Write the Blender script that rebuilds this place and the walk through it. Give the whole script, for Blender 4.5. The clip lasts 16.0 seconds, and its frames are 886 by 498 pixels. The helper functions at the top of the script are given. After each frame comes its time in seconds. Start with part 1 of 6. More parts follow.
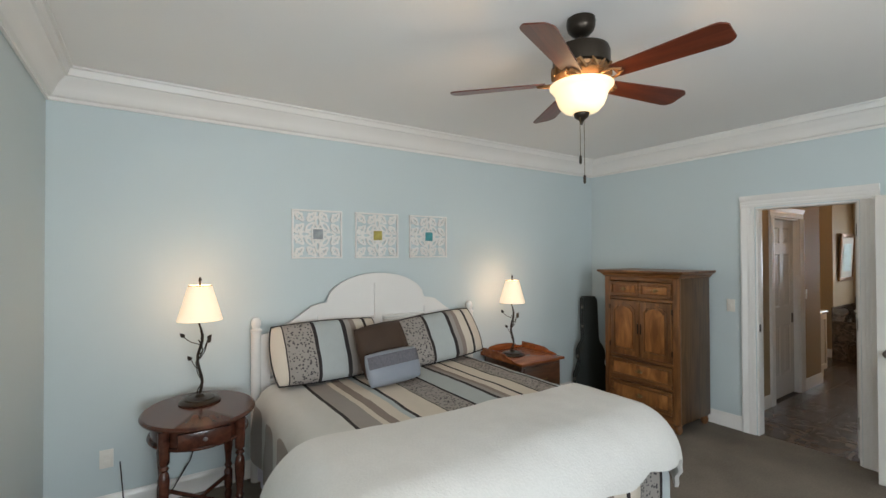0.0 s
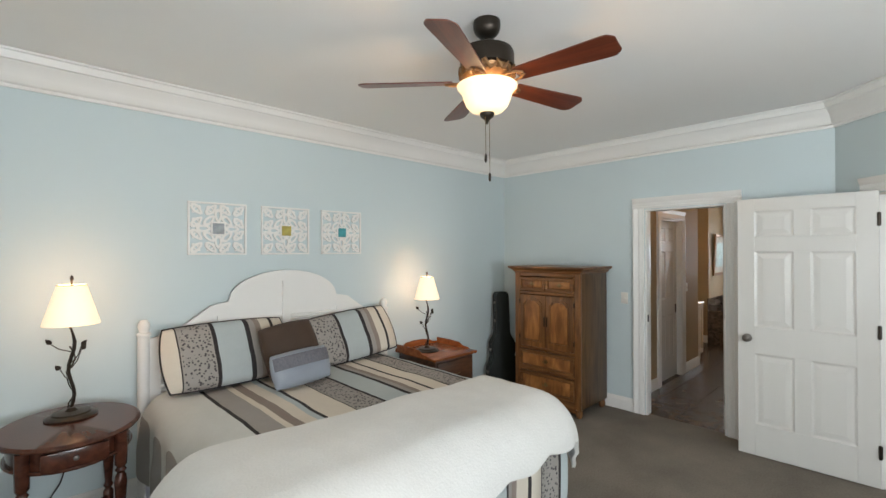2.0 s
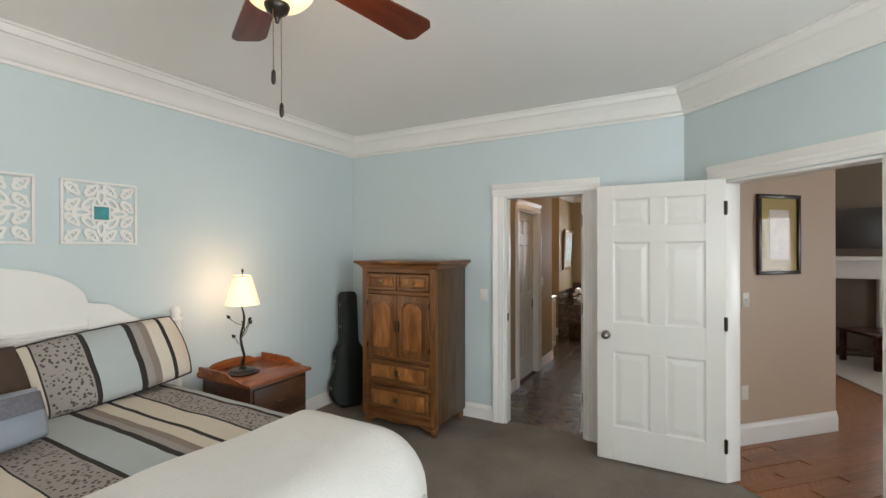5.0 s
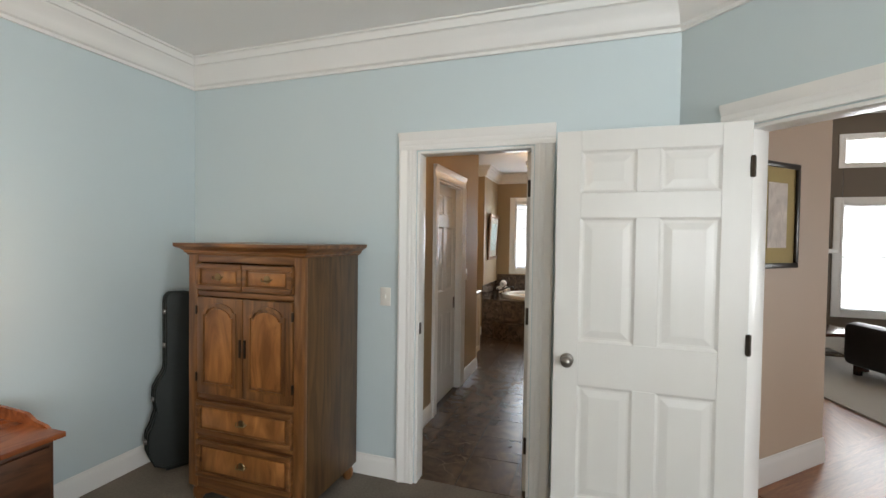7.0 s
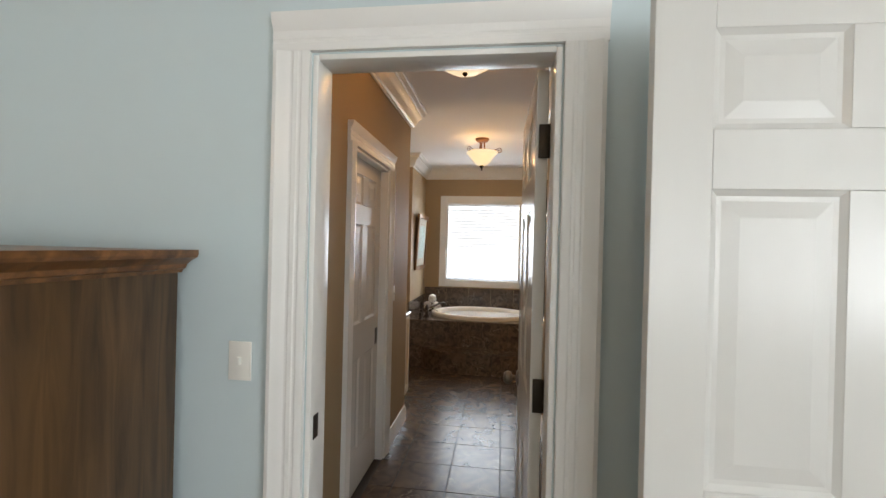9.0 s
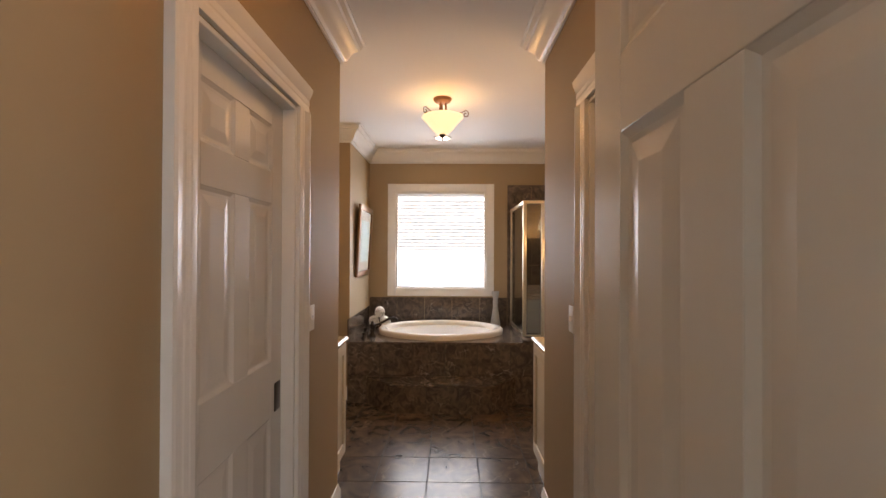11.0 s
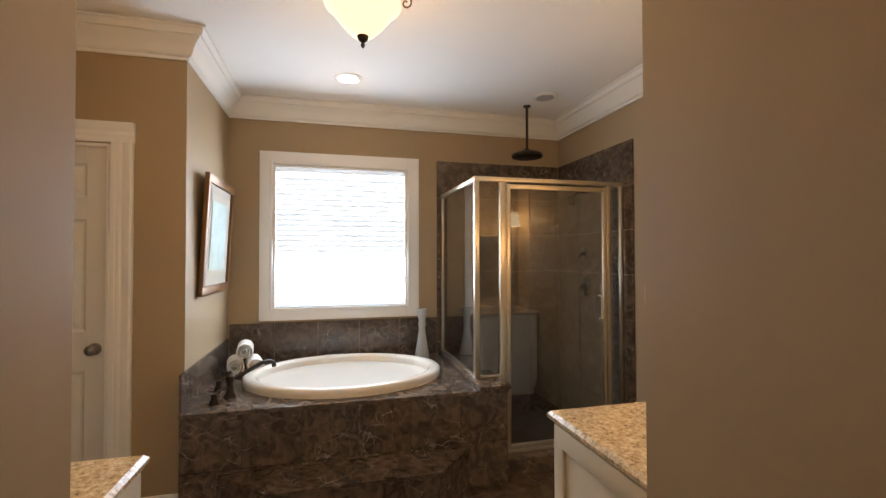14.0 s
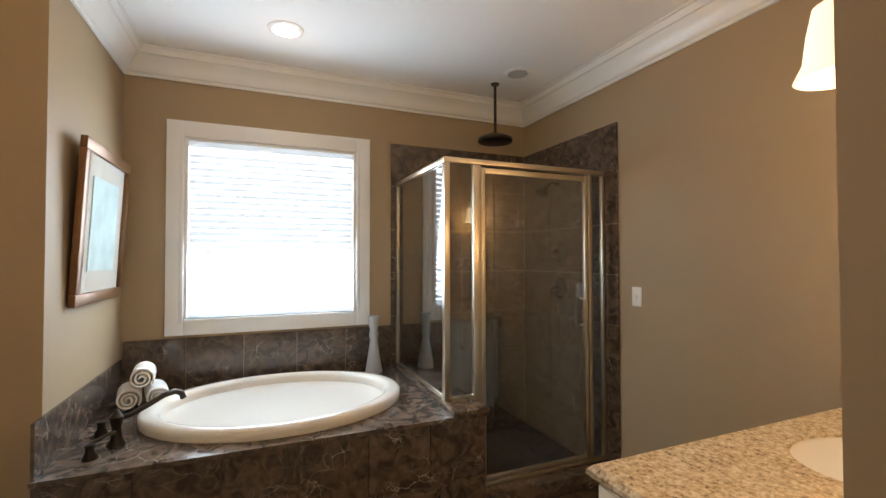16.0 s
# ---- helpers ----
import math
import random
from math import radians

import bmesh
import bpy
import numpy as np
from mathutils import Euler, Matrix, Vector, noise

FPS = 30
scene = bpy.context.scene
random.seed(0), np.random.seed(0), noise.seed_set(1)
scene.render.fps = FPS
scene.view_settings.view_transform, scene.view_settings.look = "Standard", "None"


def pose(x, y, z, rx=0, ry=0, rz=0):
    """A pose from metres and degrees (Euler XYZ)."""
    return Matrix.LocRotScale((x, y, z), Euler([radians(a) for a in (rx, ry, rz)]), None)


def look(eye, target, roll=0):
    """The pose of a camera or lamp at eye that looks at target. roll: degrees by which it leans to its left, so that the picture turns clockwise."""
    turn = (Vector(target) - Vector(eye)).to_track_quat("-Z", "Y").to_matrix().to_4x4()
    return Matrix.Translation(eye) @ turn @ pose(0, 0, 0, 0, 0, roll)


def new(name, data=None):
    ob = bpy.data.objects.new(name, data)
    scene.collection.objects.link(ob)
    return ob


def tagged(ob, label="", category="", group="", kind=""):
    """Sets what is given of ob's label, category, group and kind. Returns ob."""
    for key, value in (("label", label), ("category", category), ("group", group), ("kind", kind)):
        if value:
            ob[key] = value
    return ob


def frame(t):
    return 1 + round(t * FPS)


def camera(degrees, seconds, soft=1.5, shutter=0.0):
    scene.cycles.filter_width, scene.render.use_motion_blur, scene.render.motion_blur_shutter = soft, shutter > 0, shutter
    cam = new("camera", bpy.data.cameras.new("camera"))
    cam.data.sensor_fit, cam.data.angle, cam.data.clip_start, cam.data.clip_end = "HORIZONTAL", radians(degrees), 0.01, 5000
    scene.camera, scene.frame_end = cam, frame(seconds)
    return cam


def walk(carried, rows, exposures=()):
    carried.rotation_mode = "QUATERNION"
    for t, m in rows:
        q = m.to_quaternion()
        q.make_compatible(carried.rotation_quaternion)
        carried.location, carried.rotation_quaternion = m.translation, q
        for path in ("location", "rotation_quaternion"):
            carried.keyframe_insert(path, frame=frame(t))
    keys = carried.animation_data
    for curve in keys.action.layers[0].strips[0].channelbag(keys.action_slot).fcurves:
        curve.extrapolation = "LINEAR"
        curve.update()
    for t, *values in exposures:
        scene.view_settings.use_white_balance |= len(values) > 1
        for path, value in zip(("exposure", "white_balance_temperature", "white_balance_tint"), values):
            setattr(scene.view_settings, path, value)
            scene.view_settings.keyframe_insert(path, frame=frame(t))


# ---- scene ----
cam = camera(90.4, 16.0)
PATH = [
    (0, (0.478, 0.481, 1.651), (1.59, 2.143, 1.673), -0.2),
    (0.5, (0.49, 0.471, 1.649), (1.671, 2.085, 1.671), -0.1),
    (1, (0.503, 0.463, 1.643), (1.755, 2.022, 1.665), -0.1),
    (1.5, (0.519, 0.456, 1.647), (1.837, 1.96, 1.662), -0.1),
    (2, (0.54, 0.446, 1.638), (1.927, 1.888, 1.65), -0.1),
    (2.5, (0.567, 0.447, 1.643), (2.024, 1.817, 1.65), 0.1),
    (3, (0.635, 0.456, 1.634), (2.162, 1.748, 1.645), 0.2),
    (3.5, (0.749, 0.488, 1.623), (2.329, 1.714, 1.635), 0.0),
    (4, (0.878, 0.556, 1.614), (2.515, 1.706, 1.626), -0.3),
    (4.5, (1.053, 0.67, 1.6), (2.751, 1.726, 1.61), -0.2),
    (7, (2.542, 1.207, 1.523), (4.438, 1.843, 1.478), 0.8),
    (7.5, (2.874, 1.34, 1.509), (4.799, 1.88, 1.473), 1.3),
    (8, (3.189, 1.443, 1.501), (5.139, 1.889, 1.475), 1.2),
    (8.5, (3.508, 1.545, 1.512), (5.476, 1.902, 1.491), 1.5),
    (9, (3.84, 1.669, 1.507), (5.823, 1.931, 1.499), 1.4),
    (11.5, (5.369, 1.857, 1.446), (7.369, 1.827, 1.458), -0.2),
    (12, (5.652, 1.889, 1.458), (7.649, 1.778, 1.465), -0.8),
    (12.5, (5.935, 1.923, 1.462), (7.923, 1.708, 1.468), -1.4),
    (13, (6.215, 1.952, 1.457), (8.193, 1.657, 1.473), -1.2),
    (13.5, (6.462, 1.995, 1.437), (8.425, 1.614, 1.466), -0.7),
    (14, (6.672, 2.03, 1.428), (8.611, 1.54, 1.464), -0.1),
    (14.5, (6.85, 2.029, 1.424), (8.764, 1.451, 1.46), 0.2),
    (15, (6.986, 2.057, 1.419), (8.868, 1.383, 1.457), 0.2),
    (15.5, (7.112, 2.052, 1.416), (8.964, 1.3, 1.452), 0.0),
    (16, (7.224, 2.052, 1.403), (9.069, 1.28, 1.445), -0.1),
]
walk(cam, [(t, look(eye, target, roll)) for t, eye, target, roll in PATH],
     [(0, -0.38, 6450, 11), (1, -0.22, 6450, 11), (2, -0.16, 6500, 11), (3.5, -0.14, 6600, 11), (7, 0.0, 6650, 12), (9, 0.03, 6650, 12), (11.5, 0.4, 7300, 22), (12.5, 0.55, 7300, 22), (14, 0.52, 6400, 12), (16, 0.52, 6100, 8)])

# ---- light ----
CEIL, BCEIL = 2.78, 2.69  # bedroom, bathroom
world = bpy.data.worlds.new("daylight")
scene.world = world
world.use_nodes = True
sky = world.node_tree.nodes.new("ShaderNodeTexSky")
sky.sky_type, sky.sun_disc, sky.sun_elevation, sky.sun_rotation = "NISHITA", False, radians(42), radians(-11)
world.node_tree.nodes["Background"].inputs[1].default_value = 0.12
world.node_tree.links.new(sky.outputs[0], world.node_tree.nodes["Background"].inputs[0])
sun = new("sun", bpy.data.lights.new("sun", "SUN"))
sun.data.energy, sun.data.angle, sun.data.color = 3.0, radians(0.5), (1, 0.95, 0.86)
sun.matrix_world = look((0, 0, 20), (3.8, -19.6, 2.0))


def area_lamp(name, eye, target, sx, sy, watts, color):
    ob = new(name, bpy.data.lights.new(name, "AREA"))
    ob.data.shape, ob.data.size, ob.data.size_y, ob.data.energy, ob.data.color = "RECTANGLE", sx, sy, watts, color
    ob.matrix_world = look(eye, target)
    return ob


def bulb(name, eye, watts, color=(1, 0.62, 0.28), radius=0.03):
    ob = new(name, bpy.data.lights.new(name, "POINT"))
    ob.data.energy, ob.data.color, ob.data.shadow_soft_size = watts, color, radius
    ob.location = eye
    return ob


DAY = (0.90, 0.96, 1.0)
area_lamp("window_light_bedroom", (-0.12, -1.5, 1.5), (4, -1.2, 3.6), 1.2, 1.5, 36, DAY)
area_lamp("window_light_bedroom", (-0.12, 0.0, 1.5), (4, 0.3, 5.0), 1.2, 1.5, 40, DAY)
area_lamp("window_light_bedroom", (0.9, -2.68, 1.5), (0.5, 4, 6.5), 1.2, 1.5, 165, DAY)
area_lamp("window_light_bath", (10.405, 1.95, 1.6), (7, 1.95, 0.9), 1.04, 1.1, 22, (0.78, 0.89, 1.0))
area_lamp("window_light_living", (10.55, -2.75, 1.35), (6, -2.4, 1.0), 1.0, 1.5, 40, DAY)
# added lamp at an unseen south opening, to brighten the hall wall
area_lamp("window_light_living", (6.0, -6.05, 1.4), (5.9, 0, 1.4), 1.6, 1.6, 100, DAY)
area_lamp("window_light_transom", (10.55, -2.75, 2.88), (6, -2.4, 1.5), 1.0, 0.3, 25, DAY)
bulb("bulb_fan", (2.21, 1.865, 2.41), 10)
bulb("bulb_lamp", (0.75, 3.66, 1.36), 3.6, (1, 0.60, 0.34))
bulb("bulb_lamp", (3.466, 3.72, 1.29), 3.6, (1, 0.60, 0.34))
bulb("bulb_corridor", (6.15, 1.88, 2.53), 5.0, (1, 0.50, 0.17))
bulb("bulb_pendant", (8.62, 1.90, 2.46), 4.2, (1, 0.56, 0.2))
bulb("bulb_can", (9.82, 1.92, 2.45), 0.4)
bulb("bulb_sconce", (7.74, 0.05, 1.85), 3.0)
bulb("bulb_sconce", (7.74, 0.54, 1.85), 3.0)
bulb("bulb_sconce", (7.72, 0.98, 1.83), 3.0)
bulb("bulb_sconce", (7.74, 2.85, 1.85), 2.6)
bulb("bulb_sconce", (7.74, 3.45, 1.85), 2.6)
bulb("bulb_living", (8.6, -1.9, 3.30), 14, (1, 0.8, 0.55))

# ---- materials ----


def mat(name, color, rough=0.5, metal=0.0, var=0.12, scale=8.0, fine=0.0, fine_scale=120.0, bump=0.0, coords="Object", spec=0.5, stretch=(1, 1, 1), rnd=0.0, coat=0.0):
    """A surface with broad and fine variation, and a fine relief."""
    m = bpy.data.materials.new(name)
    m.use_nodes = True
    nt = m.node_tree
    b = nt.nodes["Principled BSDF"]
    b.inputs["Roughness"].default_value, b.inputs["Metallic"].default_value = rough, metal
    b.inputs["Specular IOR Level"].default_value = spec
    b.inputs["Coat Weight"].default_value = coat
    tc = nt.nodes.new("ShaderNodeTexCoord")
    mp = nt.nodes.new("ShaderNodeMapping")
    mp.inputs["Scale"].default_value = stretch
    nt.links.new(tc.outputs[coords], mp.inputs[0])
    n1, n2 = nt.nodes.new("ShaderNodeTexNoise"), nt.nodes.new("ShaderNodeTexNoise")
    n1.inputs["Scale"].default_value, n2.inputs["Scale"].default_value = scale, fine_scale
    n1.inputs["Detail"].default_value, n2.inputs["Detail"].default_value = 5, 3
    for n in (n1, n2):
        nt.links.new(mp.outputs[0], n.inputs["Vector"])
    hsv = nt.nodes.new("ShaderNodeHueSaturation")
    hsv.inputs["Color"].default_value = (*color, 1)
    a = nt.nodes.new("ShaderNodeMath")
    a.operation = "MULTIPLY_ADD"
    nt.links.new(n1.outputs[0], a.inputs[0])
    a.inputs[1].default_value, a.inputs[2].default_value = var, 1 - var / 2
    c = nt.nodes.new("ShaderNodeMath")
    c.operation = "MULTIPLY_ADD"
    nt.links.new(n2.outputs[0], c.inputs[0])
    c.inputs[1].default_value = fine
    nt.links.new(a.outputs[0], c.inputs[2])
    last = c
    if rnd:
        info = nt.nodes.new("ShaderNodeObjectInfo")
        d = nt.nodes.new("ShaderNodeMath")
        d.operation = "MULTIPLY_ADD"
        nt.links.new(info.outputs["Random"], d.inputs[0])
        d.inputs[1].default_value = rnd
        nt.links.new(c.outputs[0], d.inputs[2])
        last = d
    nt.links.new(last.outputs[0], hsv.inputs["Value"])
    nt.links.new(hsv.outputs[0], b.inputs["Base Color"])
    if bump:
        bp = nt.nodes.new("ShaderNodeBump")
        bp.inputs["Strength"].default_value, bp.inputs["Distance"].default_value = bump, 0.004
        nt.links.new(n2.outputs[0], bp.inputs["Height"])
        nt.links.new(bp.outputs[0], b.inputs["Normal"])
    return m


def wood(name, dark, light, rough=0.35, scale=3.0, stretch=(14, 14, 1.2), rnd=0.0):
    """Wood with grain along local z by default."""
    m = mat(name, light, rough, var=0.2, scale=2, bump=0.05, coords="Object", stretch=stretch, fine_scale=30)
    nt = m.node_tree
    b = nt.nodes["Principled BSDF"]
    mp = [n for n in nt.nodes if n.type == "MAPPING"][0]
    n = nt.nodes.new("ShaderNodeTexNoise")
    n.inputs["Scale"].default_value, n.inputs["Detail"].default_value, n.inputs["Distortion"].default_value = scale, 8, 1.2
    nt.links.new(mp.outputs[0], n.inputs["Vector"])
    r = nt.nodes.new("ShaderNodeValToRGB")
    r.color_ramp.elements[0].position, r.color_ramp.elements[1].position = 0.32, 0.68
    r.color_ramp.elements[0].color, r.color_ramp.elements[1].color = (*dark, 1), (*light, 1)
    nt.links.new(n.outputs[0], r.inputs[0])
    hsv = [n for n in nt.nodes if n.type == "HUE_SAT"][0]
    nt.links.new(r.outputs[0], hsv.inputs["Color"])
    if rnd:
        info = nt.nodes.new("ShaderNodeObjectInfo")
        d = nt.nodes.new("ShaderNodeMath")
        d.operation = "MULTIPLY_ADD"
        nt.links.new(info.outputs["Random"], d.inputs[0])
        d.inputs[1].default_value, d.inputs[2].default_value = rnd, 1 - rnd / 2
        nt.links.new(d.outputs[0], hsv.inputs["Value"])
    return m


def marble(name, dark, mid, vein, rough, scale=3.2):
    m = bpy.data.materials.new(name)
    m.use_nodes = True
    nt = m.node_tree
    b = nt.nodes["Principled BSDF"]
    b.inputs["Roughness"].default_value = rough
    tc = nt.nodes.new("ShaderNodeNewGeometry")
    info = nt.nodes.new("ShaderNodeObjectInfo")
    off = nt.nodes.new("ShaderNodeVectorMath")
    off.operation = "MULTIPLY_ADD"
    cmb = nt.nodes.new("ShaderNodeCombineXYZ")
    for k in range(3):
        nt.links.new(info.outputs["Random"], cmb.inputs[k])
    nt.links.new(cmb.outputs[0], off.inputs[0])
    off.inputs[1].default_value = (17, 31, 23)
    nt.links.new(tc.outputs["Position"], off.inputs[2])
    n = nt.nodes.new("ShaderNodeTexNoise")
    n.inputs["Scale"].default_value, n.inputs["Detail"].default_value, n.inputs["Distortion"].default_value = scale * 2.4, 8, 1.5
    nt.links.new(off.outputs[0], n.inputs["Vector"])
    r = nt.nodes.new("ShaderNodeValToRGB")
    r.color_ramp.elements[0].position, r.color_ramp.elements[1].position = 0.35, 0.68
    r.color_ramp.elements[0].color, r.color_ramp.elements[1].color = (*dark, 1), (*mid, 1)
    nt.links.new(n.outputs[0], r.inputs[0])
    dist = nt.nodes.new("ShaderNodeVectorMath")
    dist.operation = "MULTIPLY_ADD"
    dist.inputs[1].default_value = (0.22, 0.22, 0.22)
    n3 = nt.nodes.new("ShaderNodeTexNoise")
    n3.inputs["Scale"].default_value, n3.inputs["Detail"].default_value = 5, 4
    nt.links.new(off.outputs[0], n3.inputs["Vector"])
    nt.links.new(n3.outputs["Color"], dist.inputs[0])
    nt.links.new(off.outputs[0], dist.inputs[2])
    v = nt.nodes.new("ShaderNodeTexVoronoi")
    v.feature = "DISTANCE_TO_EDGE"
    v.inputs["Scale"].default_value = scale * 2.2
    nt.links.new(dist.outputs[0], v.inputs["Vector"])
    vr = nt.nodes.new("ShaderNodeValToRGB")
    vr.color_ramp.elements[0].position, vr.color_ramp.elements[1].position = 0.0, 0.022
    vr.color_ramp.elements[0].color, vr.color_ramp.elements[1].color = (1, 1, 1, 1), (0, 0, 0, 1)
    nt.links.new(v.outputs["Distance"], vr.inputs[0])
    # veins come and go
    n4 = nt.nodes.new("ShaderNodeTexNoise")
    n4.inputs["Scale"].default_value = 4.5
    nt.links.new(off.outputs[0], n4.inputs["Vector"])
    gate = nt.nodes.new("ShaderNodeMath")
    gate.operation = "MULTIPLY"
    nt.links.new(vr.outputs[0], gate.inputs[0])
    gr = nt.nodes.new("ShaderNodeValToRGB")
    gr.color_ramp.elements[0].position, gr.color_ramp.elements[1].position = 0.49, 0.66
    nt.links.new(n4.outputs[0], gr.inputs[0])
    nt.links.new(gr.outputs[0], gate.inputs[1])
    mx = nt.nodes.new("ShaderNodeMix")
    mx.data_type = "RGBA"
    nt.links.new(gate.outputs[0], mx.inputs[0])
    nt.links.new(r.outputs[0], mx.inputs[6])
    mx.inputs[7].default_value = (*vein, 1)
    nt.links.new(mx.outputs[2], b.inputs["Base Color"])
    return m


def glow(name, color, strength, base=(0.9, 0.85, 0.7), mottle=0.0):
    m = bpy.data.materials.new(name)
    m.use_nodes = True
    nt = m.node_tree
    b = nt.nodes["Principled BSDF"]
    b.inputs["Base Color"].default_value = (*base, 1)
    b.inputs["Roughness"].default_value = 0.4
    b.inputs["Emission Color"].default_value = (*color, 1)
    b.inputs["Emission Strength"].default_value = strength
    if mottle:
        n = nt.nodes.new("ShaderNodeTexNoise")
        n.inputs["Scale"].default_value, n.inputs["Detail"].default_value, n.inputs["Distortion"].default_value = 14, 5, 1.5
        a = nt.nodes.new("ShaderNodeMath")
        a.operation = "MULTIPLY_ADD"
        nt.links.new(n.outputs[0], a.inputs[0])
        a.inputs[1].default_value, a.inputs[2].default_value = mottle * strength, strength * (1 - mottle / 2)
        nt.links.new(a.outputs[0], b.inputs["Emission Strength"])
    return m


def glass(name, tint=(1, 1, 1), rough=0.0, gloss=0.04, graze=0.6):
    """A thin pane: mostly clear, with a mirror's gloss that grows at grazing angles."""
    m = bpy.data.materials.new(name)
    m.use_nodes = True
    nt = m.node_tree
    out = nt.nodes["Material Output"]
    tr, gl, mix, fr = (nt.nodes.new("ShaderNode" + k) for k in ("BsdfTransparent", "BsdfGlossy", "MixShader", "LayerWeight"))
    tr.inputs[0].default_value = (*tint, 1)
    gl.inputs["Roughness"].default_value = rough
    pw, ml = nt.nodes.new("ShaderNodeMath"), nt.nodes.new("ShaderNodeMath")
    pw.operation, ml.operation = "POWER", "MULTIPLY_ADD"
    nt.links.new(fr.outputs["Facing"], pw.inputs[0])
    pw.inputs[1].default_value = 3.0
    nt.links.new(pw.outputs[0], ml.inputs[0])
    ml.inputs[1].default_value, ml.inputs[2].default_value = graze, gloss
    nt.links.new(ml.outputs[0], mix.inputs[0])
    nt.links.new(tr.outputs[0], mix.inputs[1])
    nt.links.new(gl.outputs[0], mix.inputs[2])
    nt.links.new(mix.outputs[0], out.inputs[0])
    return m


BLUE = mat("blue_wall_paint", (0.56, 0.645, 0.66), 0.55, var=0.05, scale=1.2, fine=0.02, fine_scale=300, bump=0.04)
TAN = mat("tan_wall_paint", (0.36, 0.265, 0.155), 0.62, var=0.06, scale=1.2, fine=0.02, fine_scale=300, bump=0.04)
HALLTAN = mat("beige_hall_paint", (0.55, 0.43, 0.32), 0.5, var=0.06, scale=1.2, fine=0.02, fine_scale=300, bump=0.04)
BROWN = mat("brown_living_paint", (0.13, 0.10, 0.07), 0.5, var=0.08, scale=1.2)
CEILING = mat("ceiling_paint", (0.88, 0.87, 0.85), 0.8, var=0.05, scale=1.0, fine=0.03, fine_scale=200, bump=0.06)
WHITE = mat("white_trim_paint", (0.80, 0.79, 0.76), 0.28, var=0.05, scale=3, fine=0.02)
DOORWHITE = mat("white_door_paint", (0.67, 0.66, 0.625), 0.25, var=0.05, scale=3, bump=0.03, stretch=(6, 6, 0.6))
CARPET = mat("taupe_carpet", (0.140, 0.122, 0.100), 0.95, var=1.1, scale=2.6, fine=0.75, fine_scale=75, bump=0.9, spec=0.1)
LCARPET = mat("pale_carpet", (0.42, 0.40, 0.36), 0.95, var=0.15, scale=3, fine=0.3, fine_scale=250, bump=0.6, spec=0.1)
OAKFLOOR = wood("oak_floor", (0.22, 0.085, 0.035), (0.36, 0.16, 0.07), 0.3, 3, (2, 18, 18), rnd=0.35)
PINE = wood("honey_pine", (0.085, 0.034, 0.011), (0.26, 0.112, 0.036), 0.33, 2.2, (9, 9, 0.9))
PINE_H = wood("honey_pine_crossgrain", (0.085, 0.034, 0.011), (0.26, 0.112, 0.036), 0.33, 2.2, (9, 0.9, 9))
BURL = wood("figured_pine_panel", (0.16, 0.06, 0.017), (0.42, 0.18, 0.055), 0.3, 1.6, (6, 7, 2.0))
# the same pine, darkened: the side's shade is put into its colour
PINE_SHADED = wood("shaded_pine_side", (0.045, 0.023, 0.009), (0.135, 0.070, 0.027), 0.4, 2.2, (9, 9, 0.9))
MAHOG = wood("dark_mahogany", (0.045, 0.014, 0.008), (0.10, 0.032, 0.018), 0.18, 2, (9, 2, 9))
CHERRY = wood("cherry_top", (0.20, 0.055, 0.018), (0.34, 0.11, 0.035), 0.25, 2, (2, 9, 9))
DARKWOOD = wood("dark_drawer_wood", (0.045, 0.02, 0.01), (0.11, 0.045, 0.02), 0.35, 2, (2, 9, 9))
BLADE = wood("mahogany_blade", (0.085, 0.018, 0.008), (0.17, 0.04, 0.018), 0.28, 2, (1, 12, 12))
BRONZE = mat("oil_rubbed_bronze", (0.045, 0.036, 0.028), 0.35, 0.8, var=0.3, scale=30)
GILT = mat("antique_gilt_scroll", (0.30, 0.16, 0.07), 0.4, 0.6, var=0.7, scale=40, bump=0.4)
BRASS = mat("aged_brass", (0.25, 0.18, 0.09), 0.35, 0.9, var=0.3, scale=40)
NICKEL = mat("satin_gold_metal", (0.72, 0.64, 0.50), 0.28, 1.0, var=0.08, scale=20)
PEWTER = mat("pewter_knob", (0.22, 0.20, 0.18), 0.3, 0.9, var=0.2, scale=40)
BLACK = mat("black_case_vinyl", (0.010, 0.014, 0.012), 0.42, spec=0.4, var=0.3, scale=20, bump=0.3, fine_scale=400)
GROUT = mat("dark_grout", (0.05, 0.042, 0.036), 0.9, var=0.2, scale=20)
MARBLE = marble("brown_emperador_marble", (0.050, 0.037, 0.029), (0.155, 0.113, 0.084), (0.46, 0.40, 0.33), 0.16, 5.0)
TILE = marble("brown_floor_marble", (0.055, 0.038, 0.027), (0.135, 0.092, 0.062), (0.24, 0.18, 0.13), 0.27, 2.4)
ACRYLIC = mat("ivory_tub_acrylic", (0.78, 0.74, 0.66), 0.1, var=0.03, scale=4, coat=0.5)
CREAM = mat("cream_cabinet_paint", (0.70, 0.62, 0.48), 0.35, var=0.06, scale=4)
GRANITE = mat("speckled_granite", (0.36, 0.28, 0.18), 0.2, var=0.5, scale=30, fine=0.3, fine_scale=110)
_n, _r = GRANITE.node_tree.nodes.new("ShaderNodeTexNoise"), GRANITE.node_tree.nodes.new("ShaderNodeValToRGB")
_n.inputs["Scale"].default_value, _n.inputs["Detail"].default_value, _n.inputs["Roughness"].default_value = 75, 4, 0.7
_e = _r.color_ramp.elements
_e[0].position, _e[0].color, _e[1].position, _e[1].color = 0.33, (0.13, 0.095, 0.06, 1), 0.66, (0.62, 0.53, 0.38, 1)
